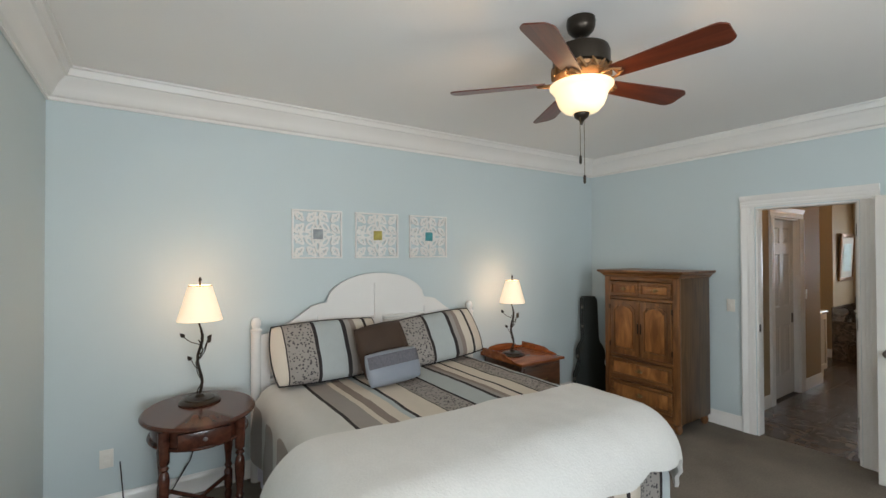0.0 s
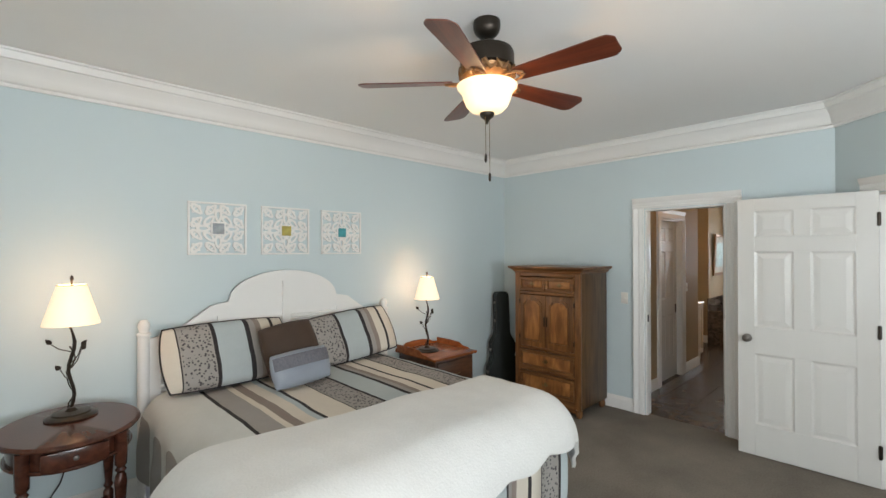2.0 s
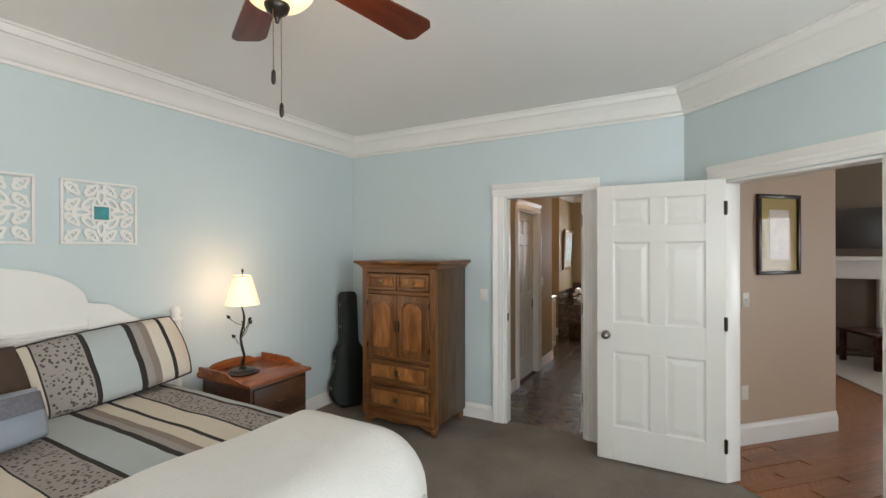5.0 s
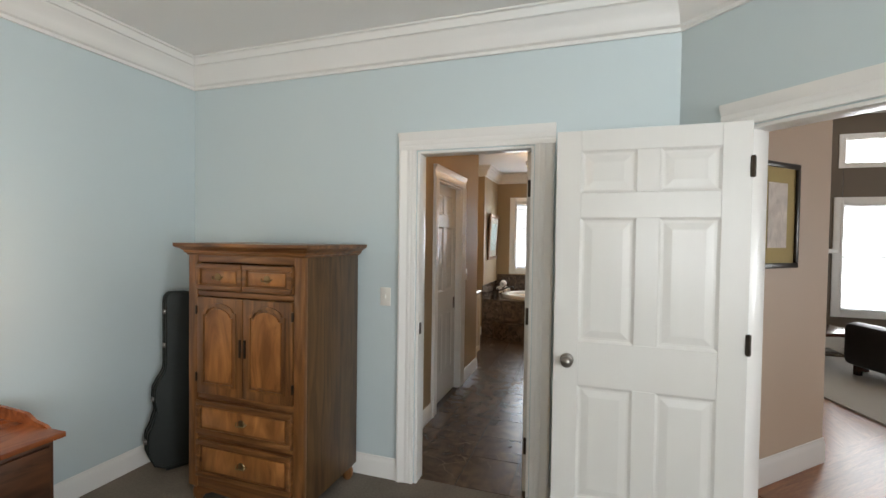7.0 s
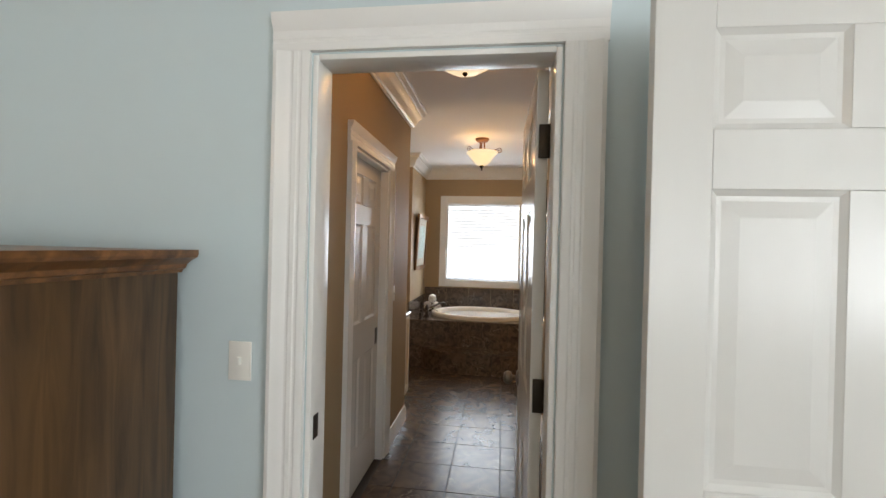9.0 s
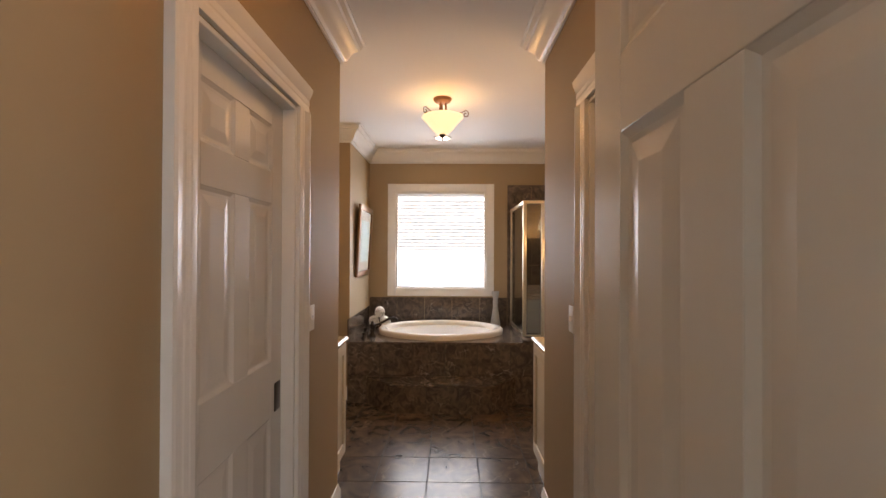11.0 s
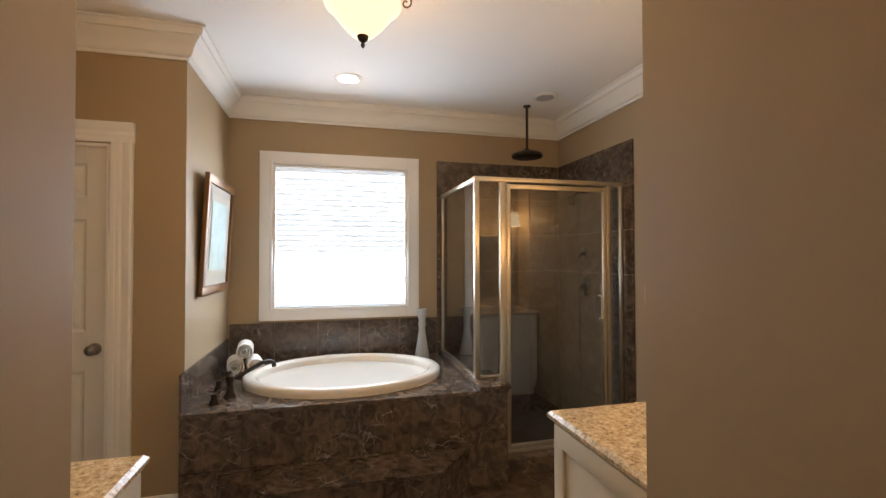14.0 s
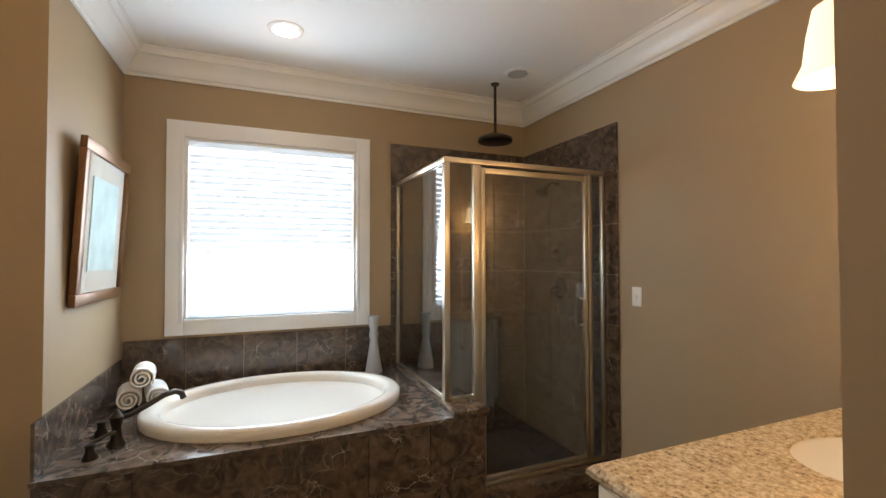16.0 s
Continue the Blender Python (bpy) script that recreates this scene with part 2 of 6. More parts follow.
_e.new(0.42).color = (0.36, 0.27, 0.16, 1)
_e.new(0.54).color = (0.50, 0.40, 0.26, 1)
GRANITE.node_tree.links.new([n for n in GRANITE.node_tree.nodes if n.type == "MAPPING"][0].outputs[0], _n.inputs["Vector"])
GRANITE.node_tree.links.new(_n.outputs[0], _r.inputs[0])
GRANITE.node_tree.links.new(_r.outputs[0], [n for n in GRANITE.node_tree.nodes if n.type == "HUE_SAT"][0].inputs["Color"])
PLATE = mat("white_plastic", (0.80, 0.78, 0.72), 0.35, var=0.02)
TERRY = mat("white_towel", (0.80, 0.78, 0.74), 0.95, var=0.1, fine=0.25, fine_scale=300, bump=0.8)
COVERLET = mat("white_quilt", (0.66, 0.65, 0.62), 0.85, var=0.08, scale=12, fine=0.14, fine_scale=90, bump=0.5)
SKIRT = mat("lilac_white_skirt", (0.72, 0.71, 0.80), 0.9, var=0.1, fine=0.1)
SUEDE = mat("brown_suede", (0.055, 0.032, 0.02), 0.75, var=0.35, scale=9, bump=0.3)
SATIN = mat("grey_blue_satin", (0.27, 0.30, 0.345), 0.4, var=0.18, scale=9)
LACE = mat("grey_lace_band", (0.10, 0.10, 0.115), 0.7, var=1.0, scale=70, fine=0.6, fine_scale=160)
LEATHER = mat("dark_leather", (0.018, 0.014, 0.012), 0.4, var=0.3, bump=0.3)
SHADE = glow("lit_linen_shade", (1, 0.68, 0.40), 0.9, mottle=0.25)
ALABASTER = glow("lit_alabaster_glass", (1, 0.72, 0.36), 1.2, mottle=1.1)
LAMPGLASS = glow("lit_lamp_glass", (1, 0.76, 0.44), 0.9, mottle=0.5)
CANGLOW = glow("lit_can_lens", (1, 0.9, 0.75), 6)
PANE = glass("window_glass")
SHOWERGLASS = glass("shower_glass", (0.90, 0.92, 0.92), 0.0, 0.17)
PICGLASS = glass("picture_glass", (1, 1, 1), 0.0, 0.008, 0.15)
SLAT = mat("white_blind_slat", (0.82, 0.84, 0.88), 0.5, var=0.02)
_t, _m = SLAT.node_tree.nodes.new("ShaderNodeBsdfTranslucent"), SLAT.node_tree.nodes.new("ShaderNodeMixShader")
_t.inputs[0].default_value = (0.9, 0.92, 0.95, 1)
_m.inputs[0].default_value = 0.6
SLAT.node_tree.links.new(SLAT.node_tree.nodes["Principled BSDF"].outputs[0], _m.inputs[1])
SLAT.node_tree.links.new(_t.outputs[0], _m.inputs[2])
SLAT.node_tree.links.new(_m.outputs[0], SLAT.node_tree.nodes["Material Output"].inputs[0])
BACKDROP = glow("bright_overcast_garden", (0.93, 0.97, 1.0), 2.4, mottle=0.5)
CERAMIC = mat("grey_ceramic", (0.45, 0.46, 0.46), 0.35, var=0.15, scale=20)
MIRROR = mat("mirror_silver", (0.9, 0.9, 0.9), 0.01, 1.0, var=0.0)

# ---- mesh helpers ----


def bx(bm, x0, y0, z0, x1, y1, z1, bevel=0.0):
    g = bmesh.ops.create_cube(bm, size=1)
    bmesh.ops.transform(bm, verts=g["verts"], matrix=Matrix.Translation(((x0 + x1) / 2, (y0 + y1) / 2, (z0 + z1) / 2)) @ Matrix.Diagonal((abs(x1 - x0), abs(y1 - y0), abs(z1 - z0), 1)))
    if bevel:
        edges = {e for v in g["verts"] for e in v.link_edges}
        bmesh.ops.bevel(bm, geom=list(edges), offset=bevel, segments=2, affect="EDGES", profile=0.5)
    return bm


def box(x0, y0, z0, x1, y1, z1, bevel=0.0):
    return bx(bmesh.new(), x0, y0, z0, x1, y1, z1, bevel)


def lathe(profile, seg=32, bm=None, m=None, sx=1.0, sy=1.0):
    """A turned body: (radius, z) from one end to the other."""
    bm = bm or bmesh.new()
    rings = []
    for r, z in profile:
        ring = []
        for i in range(seg):
            a = 2 * math.pi * i / seg
            p = Vector((r * sx * math.cos(a), r * sy * math.sin(a), z))
            ring.append(bm.verts.new(m @ p if m else p))
        rings.append(ring)
    for a, b in zip(rings, rings[1:]):
        for i in range(seg):
            bm.faces.new((a[i], a[(i + 1) % seg], b[(i + 1) % seg], b[i]))
    for ring, r in ((rings[0], profile[0][0]), (rings[-1], profile[-1][0])):
        if r > 1e-4:
            bm.faces.new(ring)
    bmesh.ops.recalc_face_normals(bm, faces=bm.faces)
    return bm


def tube(points, radius, seg=8, bm=None):
    """A round bar along points; radius is one number or one a point."""
    bm = bm or bmesh.new()
    pts = [Vector(p) for p in points]
    rad = radius if isinstance(radius, (list, tuple)) else [radius] * len(pts)
    rings, up = [], None
    for i, p in enumerate(pts):
        d = (pts[min(i + 1, len(pts) - 1)] - pts[max(i - 1, 0)]).normalized()
        side = d.orthogonal().normalized() if up is None else (up - d * up.dot(d)).normalized()
        up = side
        other = d.cross(side)
        rings.append([bm.verts.new(p + rad[i] * (math.cos(2 * math.pi * k / seg) * side + math.sin(2 * math.pi * k / seg) * other)) for k in range(seg)])
    for a, b in zip(rings, rings[1:]):
        for k in range(seg):
            bm.faces.new((a[k], a[(k + 1) % seg], b[(k + 1) % seg], b[k]))
    bm.faces.new(rings[0])
    bm.faces.new(rings[-1])
    bmesh.ops.recalc_face_normals(bm, faces=bm.faces)
    return bm


def prism(outline, z0, z1, bm=None, m=None):
    """An outline in x and y, drawn out along z."""
    bm = bm or bmesh.new()
    lo = [bm.verts.new(m @ Vector((x, y, z0)) if m else (x, y, z0)) for x, y in outline]
    hi = [bm.verts.new(m @ Vector((x, y, z1)) if m else (x, y, z1)) for x, y in outline]
    n = len(lo)
    for i in range(n):
        bm.faces.new((lo[i], lo[(i + 1) % n], hi[(i + 1) % n], hi[i]))
    bm.faces.new(lo[::-1])
    bm.faces.new(hi)
    bmesh.ops.recalc_face_normals(bm, faces=bm.faces)
    return bm


UPRIGHT = Matrix(((1, 0, 0, 0), (0, 0, -1, 0), (0, 1, 0, 0), (0, 0, 0, 1)))  # outline x, y -> x, z; depth -> -y


def mesh_of(name, bm, material, smooth=0):
    me = bpy.data.meshes.new(name)
    bm.normal_update()
    if smooth:
        for f in bm.faces:
            f.smooth = True
        for e in bm.edges:
            if len(e.link_faces) == 2 and e.calc_face_angle(0) > radians(smooth):
                e.smooth = False
    bm.to_mesh(me)
    bm.free()
    me.materials.append(material)
    return me


def part(name, bm, material, parent, label="", smooth=40, at=None):
    ob = new(name, mesh_of(name, bm, material, smooth))
    ob.parent = parent
    if at is not None:
        ob.matrix_basis = at
    return tagged(ob, label)


def thing(name, label, category, at, group="", kind=""):
    ob = new(name)
    ob.matrix_basis = at
    return tagged(ob, label, category, group, kind)


def single(name, bm, material, label, category, at=None, kind="", smooth=40, group=""):
    ob = new(name, mesh_of(name, bm, material, smooth))
    if at is not None:
        ob.matrix_basis = at
    return tagged(ob, label, category, group, kind)


def share(name, me, parent, at):
    ob = new(name, me)
    ob.parent = parent
    ob.matrix_basis = at
    return ob


# ---- structure ----


def wall(name, p0, p1, z0, z1, th, material, label, holes=(), ext0=0.0, ext1=0.0):
    """A wall leaf along p0 to p1, thick to the left of that way; holes: (from, to, bottom, top) along it."""
    p0, p1 = Vector((*p0, 0)), Vector((*p1, 0))
    d = p1 - p0
    n = d.length
    ang = math.atan2(d.y, d.x)
    bm = bmesh.new()
    s = -ext0
    for a, b, lo, hi in sorted(holes):
        bx(bm, s, 0, z0, a, th, z1)
        if lo > z0:
            bx(bm, a, 0, z0, b, th, lo)
        if hi < z1:
            bx(bm, a, 0, hi, b, th, z1)
        s = b
    bx(bm, s, 0, z0, n + ext1, th, z1)
    return single(name, bm, material, label, "wall", Matrix.Translation(p0) @ Matrix.Rotation(ang, 4, "Z"), "structure", 0)


def loop_walls(prefix, pts, z1, th, material, label, holes):
    n = len(pts)
    for i in range(n):
        a, b, c, o = (Vector(pts[k % n]) for k in (i, i + 1, i + 2, i - 1 + n))
        e1 = th * 0.95 if (b - a).x * (c - b).y - (b - a).y * (c - b).x < 0 else 0.0
        e0 = -th if (a - o).x * (b - a).y - (a - o).y * (b - a).x > 0 else 0.0
        wall(f"wall_{prefix}_{i + 1}", a, b, 0, z1, th, material, label, holes.get(i, ()), e0, e1)


def sweep(name, pts, profile, material, label, closed=False, category="trim"):
    """A moulding along pts; profile: (out from the wall into the room, height). The room is to the right of the way."""
    pts = [Vector(p) for p in pts]
    n = len(pts)
    bm = bmesh.new()
    rings = []
    for i in range(n):
        dirs = []
        if i > 0 or closed:
            dirs.append((pts[i] - pts[i - 1]).normalized())
        if i < n - 1 or closed:
            dirs.append((pts[(i + 1) % n] - pts[i]).normalized())
        ns = [Vector((d.y, -d.x)) for d in dirs]
        m = sum(ns, Vector((0, 0)))
        if len(ns) == 2:
            m = (ns[0] + ns[1]) / (1 + ns[0].dot(ns[1]))
        rings.append([bm.verts.new((pts[i].x + m.x * o, pts[i].y + m.y * o, z)) for o, z in profile])
    k = len(profile)
    for i in range(n if closed else n - 1):
        a, b = rings[i], rings[(i + 1) % n]
        for j in range(k):
            bm.faces.new((a[j], a[(j + 1) % k], b[(j + 1) % k], b[j]))
    if not closed:
        bm.faces.new(rings[0])
        bm.faces.new(rings[-1][::-1])
    bmesh.ops.recalc_face_normals(bm, faces=bm.faces)
    return single(name, bm, material, label, category, None, "structure", 25)


def crown_profile(c, h=0.135, o=0.115):
    rel = [(0, 0), (0.10, 0), (0.10, 0.10), (0.22, 0.14), (0.30, 0.22), (0.36, 0.36), (0.50, 0.54), (0.66, 0.64), (0.70, 0.70), (0.80, 0.72), (0.86, 0.84), (0.90, 0.92), (1.0, 0.94), (1.0, 1.0), (0, 1.0)]
    return [(0.002 + a * o, c - 0.002 - h + b * h) for a, b in rel]


BASE = [(0.001, 0.0), (0.016, 0.0), (0.016, 0.095), (0.012, 0.108), (0.007, 0.118), (0.006, 0.130), (0.001, 0.132)]

BED = [(-0.04, -2.6), (-0.04, 4.0), (5.06, 4.0), (5.06, 0.79), (4.10, -0.17), (4.10, -2.6)]
DOOR_Y = (1.52, 2.22)
ANG0 = 0.34  # along the angled wall, from its corner to the opening
loop_walls("bedroom", BED, CEIL, 0.06, BLUE, "smooth pale blue painted bedroom wall", {
    2: [(4.0 - DOOR_Y[1], 4.0 - DOOR_Y[0], 0, 2.055)], 3: [(ANG0, ANG0 + 0.88, 0, 2.04)],
    0: [(0.5, 1.7, 0.75, 2.25), (2.0, 3.2, 0.75, 2.25)], 5: [(4.1 - 1.5, 4.1 - 0.3, 0.75, 2.25)]})
BATH = [(5.16, 2.47), (7.58, 2.47), (7.58, 4.2), (9.40, 4.2), (9.40, 2.82), (10.43, 2.82), (10.43, -0.05), (7.58, -0.05), (7.58, 1.30), (5.16, 1.30)]
LD, RD = (6.15, 6.865), (6.08, 6.785)  # pocket doors in the corridor
WINY, WINZ = (1.40, 2.49), (1.02, 2.18)
loop_walls("bath", BATH, BCEIL, 0.06, TAN, "warm tan painted bathroom wall", {
    0: [(LD[0] - 5.16, LD[1] - 5.16, 0, 2.04)], 8: [(7.58 - RD[1], 7.58 - RD[0], 0, 2.04)], 9: [(DOOR_Y[0] - 1.30, DOOR_Y[1] - 1.30, 0, 2.055)],
    3: [(4.2 - 3.90, 4.2 - 3.19, 0, 2.04)], 5: [(2.82 - WINY[1], 2.82 - WINY[0], WINZ[0], WINZ[1])]})
LIV = [(5.19, 0.76), (6.29, -0.36), (10.45, -0.36), (10.45, -6.0), (3.4, -6.0), (3.4, -0.95)]
LWIN = (-3.25, -2.25)
wall("wall_hall", LIV[0], LIV[1], 0, 3.4, 0.06, HALLTAN, "beige painted hall wall with white baseboard")
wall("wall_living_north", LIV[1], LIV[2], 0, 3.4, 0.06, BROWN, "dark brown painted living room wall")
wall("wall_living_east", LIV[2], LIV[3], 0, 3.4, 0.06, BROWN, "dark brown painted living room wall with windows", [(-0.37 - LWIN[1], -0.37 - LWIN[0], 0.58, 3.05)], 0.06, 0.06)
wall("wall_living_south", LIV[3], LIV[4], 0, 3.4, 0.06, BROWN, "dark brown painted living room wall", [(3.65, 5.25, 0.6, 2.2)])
wall("wall_living_west", LIV[4], (3.4, -2.7), 0, 3.4, 0.06, HALLTAN, "beige painted living room wall")
wall("wall_living_inner", (3.4, -2.72), (4.22, -2.72), 0, 3.4, 0.06, HALLTAN, "beige painted living room wall")
wall("wall_living_inner_2", (4.22, -2.72), (4.22, -0.27), 0, 3.4, 0.055, HALLTAN, "beige painted hall wall")
S2 = math.sqrt(0.5)
wall("wall_hall_back", (4.10 + 0.085, -0.17 - 0.085), (5.06 + 0.085, 0.79 - 0.085), 0, 3.4, 0.055, HALLTAN, "beige painted back of the bedroom door wall", [(0.96 * math.sqrt(2) - ANG0 - 0.88, 0.96 * math.sqrt(2) - ANG0, 0, 2.04)])
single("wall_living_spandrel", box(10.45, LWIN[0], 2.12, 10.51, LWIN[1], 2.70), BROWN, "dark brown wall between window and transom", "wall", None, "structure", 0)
single("wall_closet_corridor", box(5.18, 2.56, 0, 7.5, 2.62, BCEIL), TAN, "wall behind the closet pocket door", "wall", None, "structure", 0)
single("wall_closet_corridor_2", box(5.18, 1.15, 0, 7.5, 1.21, BCEIL), TAN, "wall behind the closet pocket door", "wall", None, "structure", 0)
single("wall_toilet_room", box(9.56, 2.95, 0, 9.62, 4.2, BCEIL), TAN, "wall behind the toilet room door", "wall", None, "structure", 0)

single("floor_bedroom", prism([(-0.1, -2.66), (-0.1, 4.06), (5.12, 4.06), (5.12, 0.765), (4.16, -0.195), (4.16, -2.66)], -0.1, 0), CARPET, "taupe cut pile bedroom carpet", "carpet", None, "structure", 0)
single("ceiling_bedroom", prism([(-0.1, -2.66), (-0.1, 4.06), (5.12, 4.06), (5.12, 0.765), (4.16, -0.195), (4.16, -2.66)], CEIL, CEIL + 0.1), CEILING, "white painted bedroom ceiling", "ceiling", None, "structure", 0)
single("ceiling_bath", prism([(5.12, 1.2), (5.12, 2.6), (7.5, 2.6), (7.5, 4.3), (9.5, 4.3), (9.5, 2.9), (10.5, 2.9), (10.5, -0.15), (7.5, -0.15), (7.5, 1.2)][::-1], BCEIL, BCEIL + 0.1), CEILING, "white painted bathroom ceiling", "ceiling", None, "structure", 0)
floor_bath = single("floor_bath", prism([(5.12, 1.2), (5.12, 2.6), (7.5, 2.6), (7.5, 4.3), (9.5, 4.3), (9.5, 2.9), (10.5, 2.9), (10.5, -0.15), (7.5, -0.15), (7.5, 1.2)][::-1], -0.1, -0.004), GROUT, "dark brown polished marble tile bathroom floor", "floor", None, "structure", 0)
floor_living = single("floor_living", prism([(4.16, -0.195), (5.12, 0.765), (5.4, 0.85), (10.5, -0.3), (10.5, -6.1), (3.3, -6.1), (3.3, -2.7), (4.18, -2.7)][::-1], -0.1, -0.012), OAKFLOOR, "reddish brown oak strip floor", "floor", None, "structure", 0)
single("carpet_living", prism([(6.6, -1.35), (10.44, -0.38), (10.44, -5.98), (6.6, -5.98)][::-1], -0.01, 0.008), LCARPET, "pale living room carpet", "carpet", None, "structure", 0)
single("ceiling_living", prism([(4.0, -0.24), (5.0, 0.9), (5.4, 0.9), (10.5, -0.3), (10.5, -6.1), (3.3, -6.1), (3.3, -2.7), (4.0, -2.7)][::-1], 3.4, 3.5), CEILING, "white living room ceiling", "ceiling", None, "structure", 0)
single("ground", prism([(-400, -400), (400, -400), (400, 400), (-400, 400)], -0.6, -0.4), mat("lawn", (0.06, 0.10, 0.03), 0.9, var=0.5, scale=2), "green lawn outside the windows", "ground", None, "structure", 0)

sweep("crown_bedroom", BED, crown_profile(CEIL, 0.19, 0.14), WHITE, "white stepped crown moulding", True)
sweep("crown_bath", BATH, crown_profile(BCEIL, 0.16, 0.12), WHITE, "white stepped crown moulding", True)


def along(p, q, s):
    p, q = Vector(p), Vector(q)
    return tuple(p + (q - p).normalized() * s)


CW = 0.115  # casing width
sweep("baseboard_bedroom", [along(BED[3], BED[4], ANG0 + 0.88 + CW), BED[4], BED[5], BED[0], BED[1], BED[2], (5.06, DOOR_Y[1] + CW)], BASE, WHITE, "white painted baseboard")
sweep("baseboard_bedroom_2", [(5.06, DOOR_Y[0] - CW), BED[3], along(BED[3], BED[4], ANG0 - CW)], BASE, WHITE, "white painted baseboard")
sweep("baseboard_hall", [along(LIV[0], LIV[1], 0.05), LIV[1], LIV[2], LIV[3]], [(a, b * 1.3) for a, b in BASE], WHITE, "white painted baseboard")
sweep("baseboard_corridor", [(5.16, DOOR_Y[1] + CW), (5.16, 2.47), (LD[0] - CW, 2.47)], BASE, WHITE, "white painted baseboard")
sweep("baseboard_corridor_2", [(LD[1] + CW, 2.47), (7.58, 2.47), (7.58, 2.56)], BASE, WHITE, "white painted baseboard")
sweep("baseboard_corridor_3", [(7.58, 1.30), (RD[1] + CW, 1.30)], BASE, WHITE, "white painted baseboard")
sweep("baseboard_bath", [(9.40, 3.19 - CW), (9.40, 2.83)], BASE, WHITE, "white painted baseboard")


def casing(name, p, yaw, w, h, depth, jamb=True):
    """Door casing: origin at the opening's left foot, x along the opening, -y towards the room; depth: the jamb's way back through the wall."""
    t = thing(name, "white fluted wooden door casing", "door frame", pose(*p, 0, 0, yaw), "", "structure")
    for side in (0, 1):
        bm = bmesh.new()
        sg = -1 if side == 0 else 1
        e = 0 if side == 0 else w
        out = [(0.008, 0.001), (0.008, -0.0162), (0.014, -0.018), (0.03, -0.018), (0.034, -0.0162), (0.040, -0.0162), (0.044, -0.018), (0.056, -0.018), (0.060, -0.0162), (0.066, -0.0162), (0.070, -0.018), (0.085, -0.022), (CW - 0.012, -0.028), (CW, -0.026), (CW, 0.001)]
        prism([(e + sg * a, b) for a, b in out], 0, h + 0.008, bm)
        part("casing_upright", bm, WHITE, t, smooth=20)
    bm = bmesh.new()
    prof = [(0.001, 0.008), (-0.0162, 0.008), (-0.018, 0.014), (-0.018, 0.03), (-0.0162, 0.034), (-0.0162, 0.040), (-0.018, 0.044), (-0.018, 0.060), (-0.0162, 0.066), (-0.020, 0.074), (-0.030, 0.095), (-0.034, CW), (0.001, CW)]
    lo = [bm.verts.new((-CW - 0.006, a, h + b)) for a, b in prof]
    hi = [bm.verts.new((w + CW + 0.006, a, h + b)) for a, b in prof]
    for i in range(len(prof)):
        k = (i + 1) % len(prof)
        bm.faces.new((lo[i], lo[k], hi[k], hi[i]))
    bm.faces.new(lo)
    bm.faces.new(hi)
    bmesh.ops.recalc_face_normals(bm, faces=bm.faces)
    part("casing_header", bm, WHITE, t, smooth=20)
    if jamb:
        for x0, x1 in ((-0.002, 0.014), (w - 0.014, w + 0.002)):
            part("jamb", box(x0, -0.004, 0, x1, depth, h, 0.002), WHITE, t)
        part("head_jamb", box(0.014, -0.004, h - 0.014, w - 0.014, depth, h + 0.002, 0.002), WHITE, t)
    return t


casing("door_frame_1", (5.06, DOOR_Y[1], 0), -90, 0.70, 2.055, 0.102)
casing("door_frame_1_bath", (5.16, DOOR_Y[0], 0), 90, 0.70, 2.055, 0, False)
pa = along(BED[3], BED[4], ANG0)
casing("door_frame_2", (*pa, 0), -135, 0.88, 2.04, 0.118)
casing("door_frame_3", (LD[0], 2.47, 0), 0, LD[1] - LD[0], 2.04, 0.05)
casing("door_frame_4", (RD[1], 1.30, 0), 180, RD[1] - RD[0], 2.04, 0.05)
casing("door_frame_5", (9.40, 3.90, 0), -90, 0.71, 2.04, 0.06)


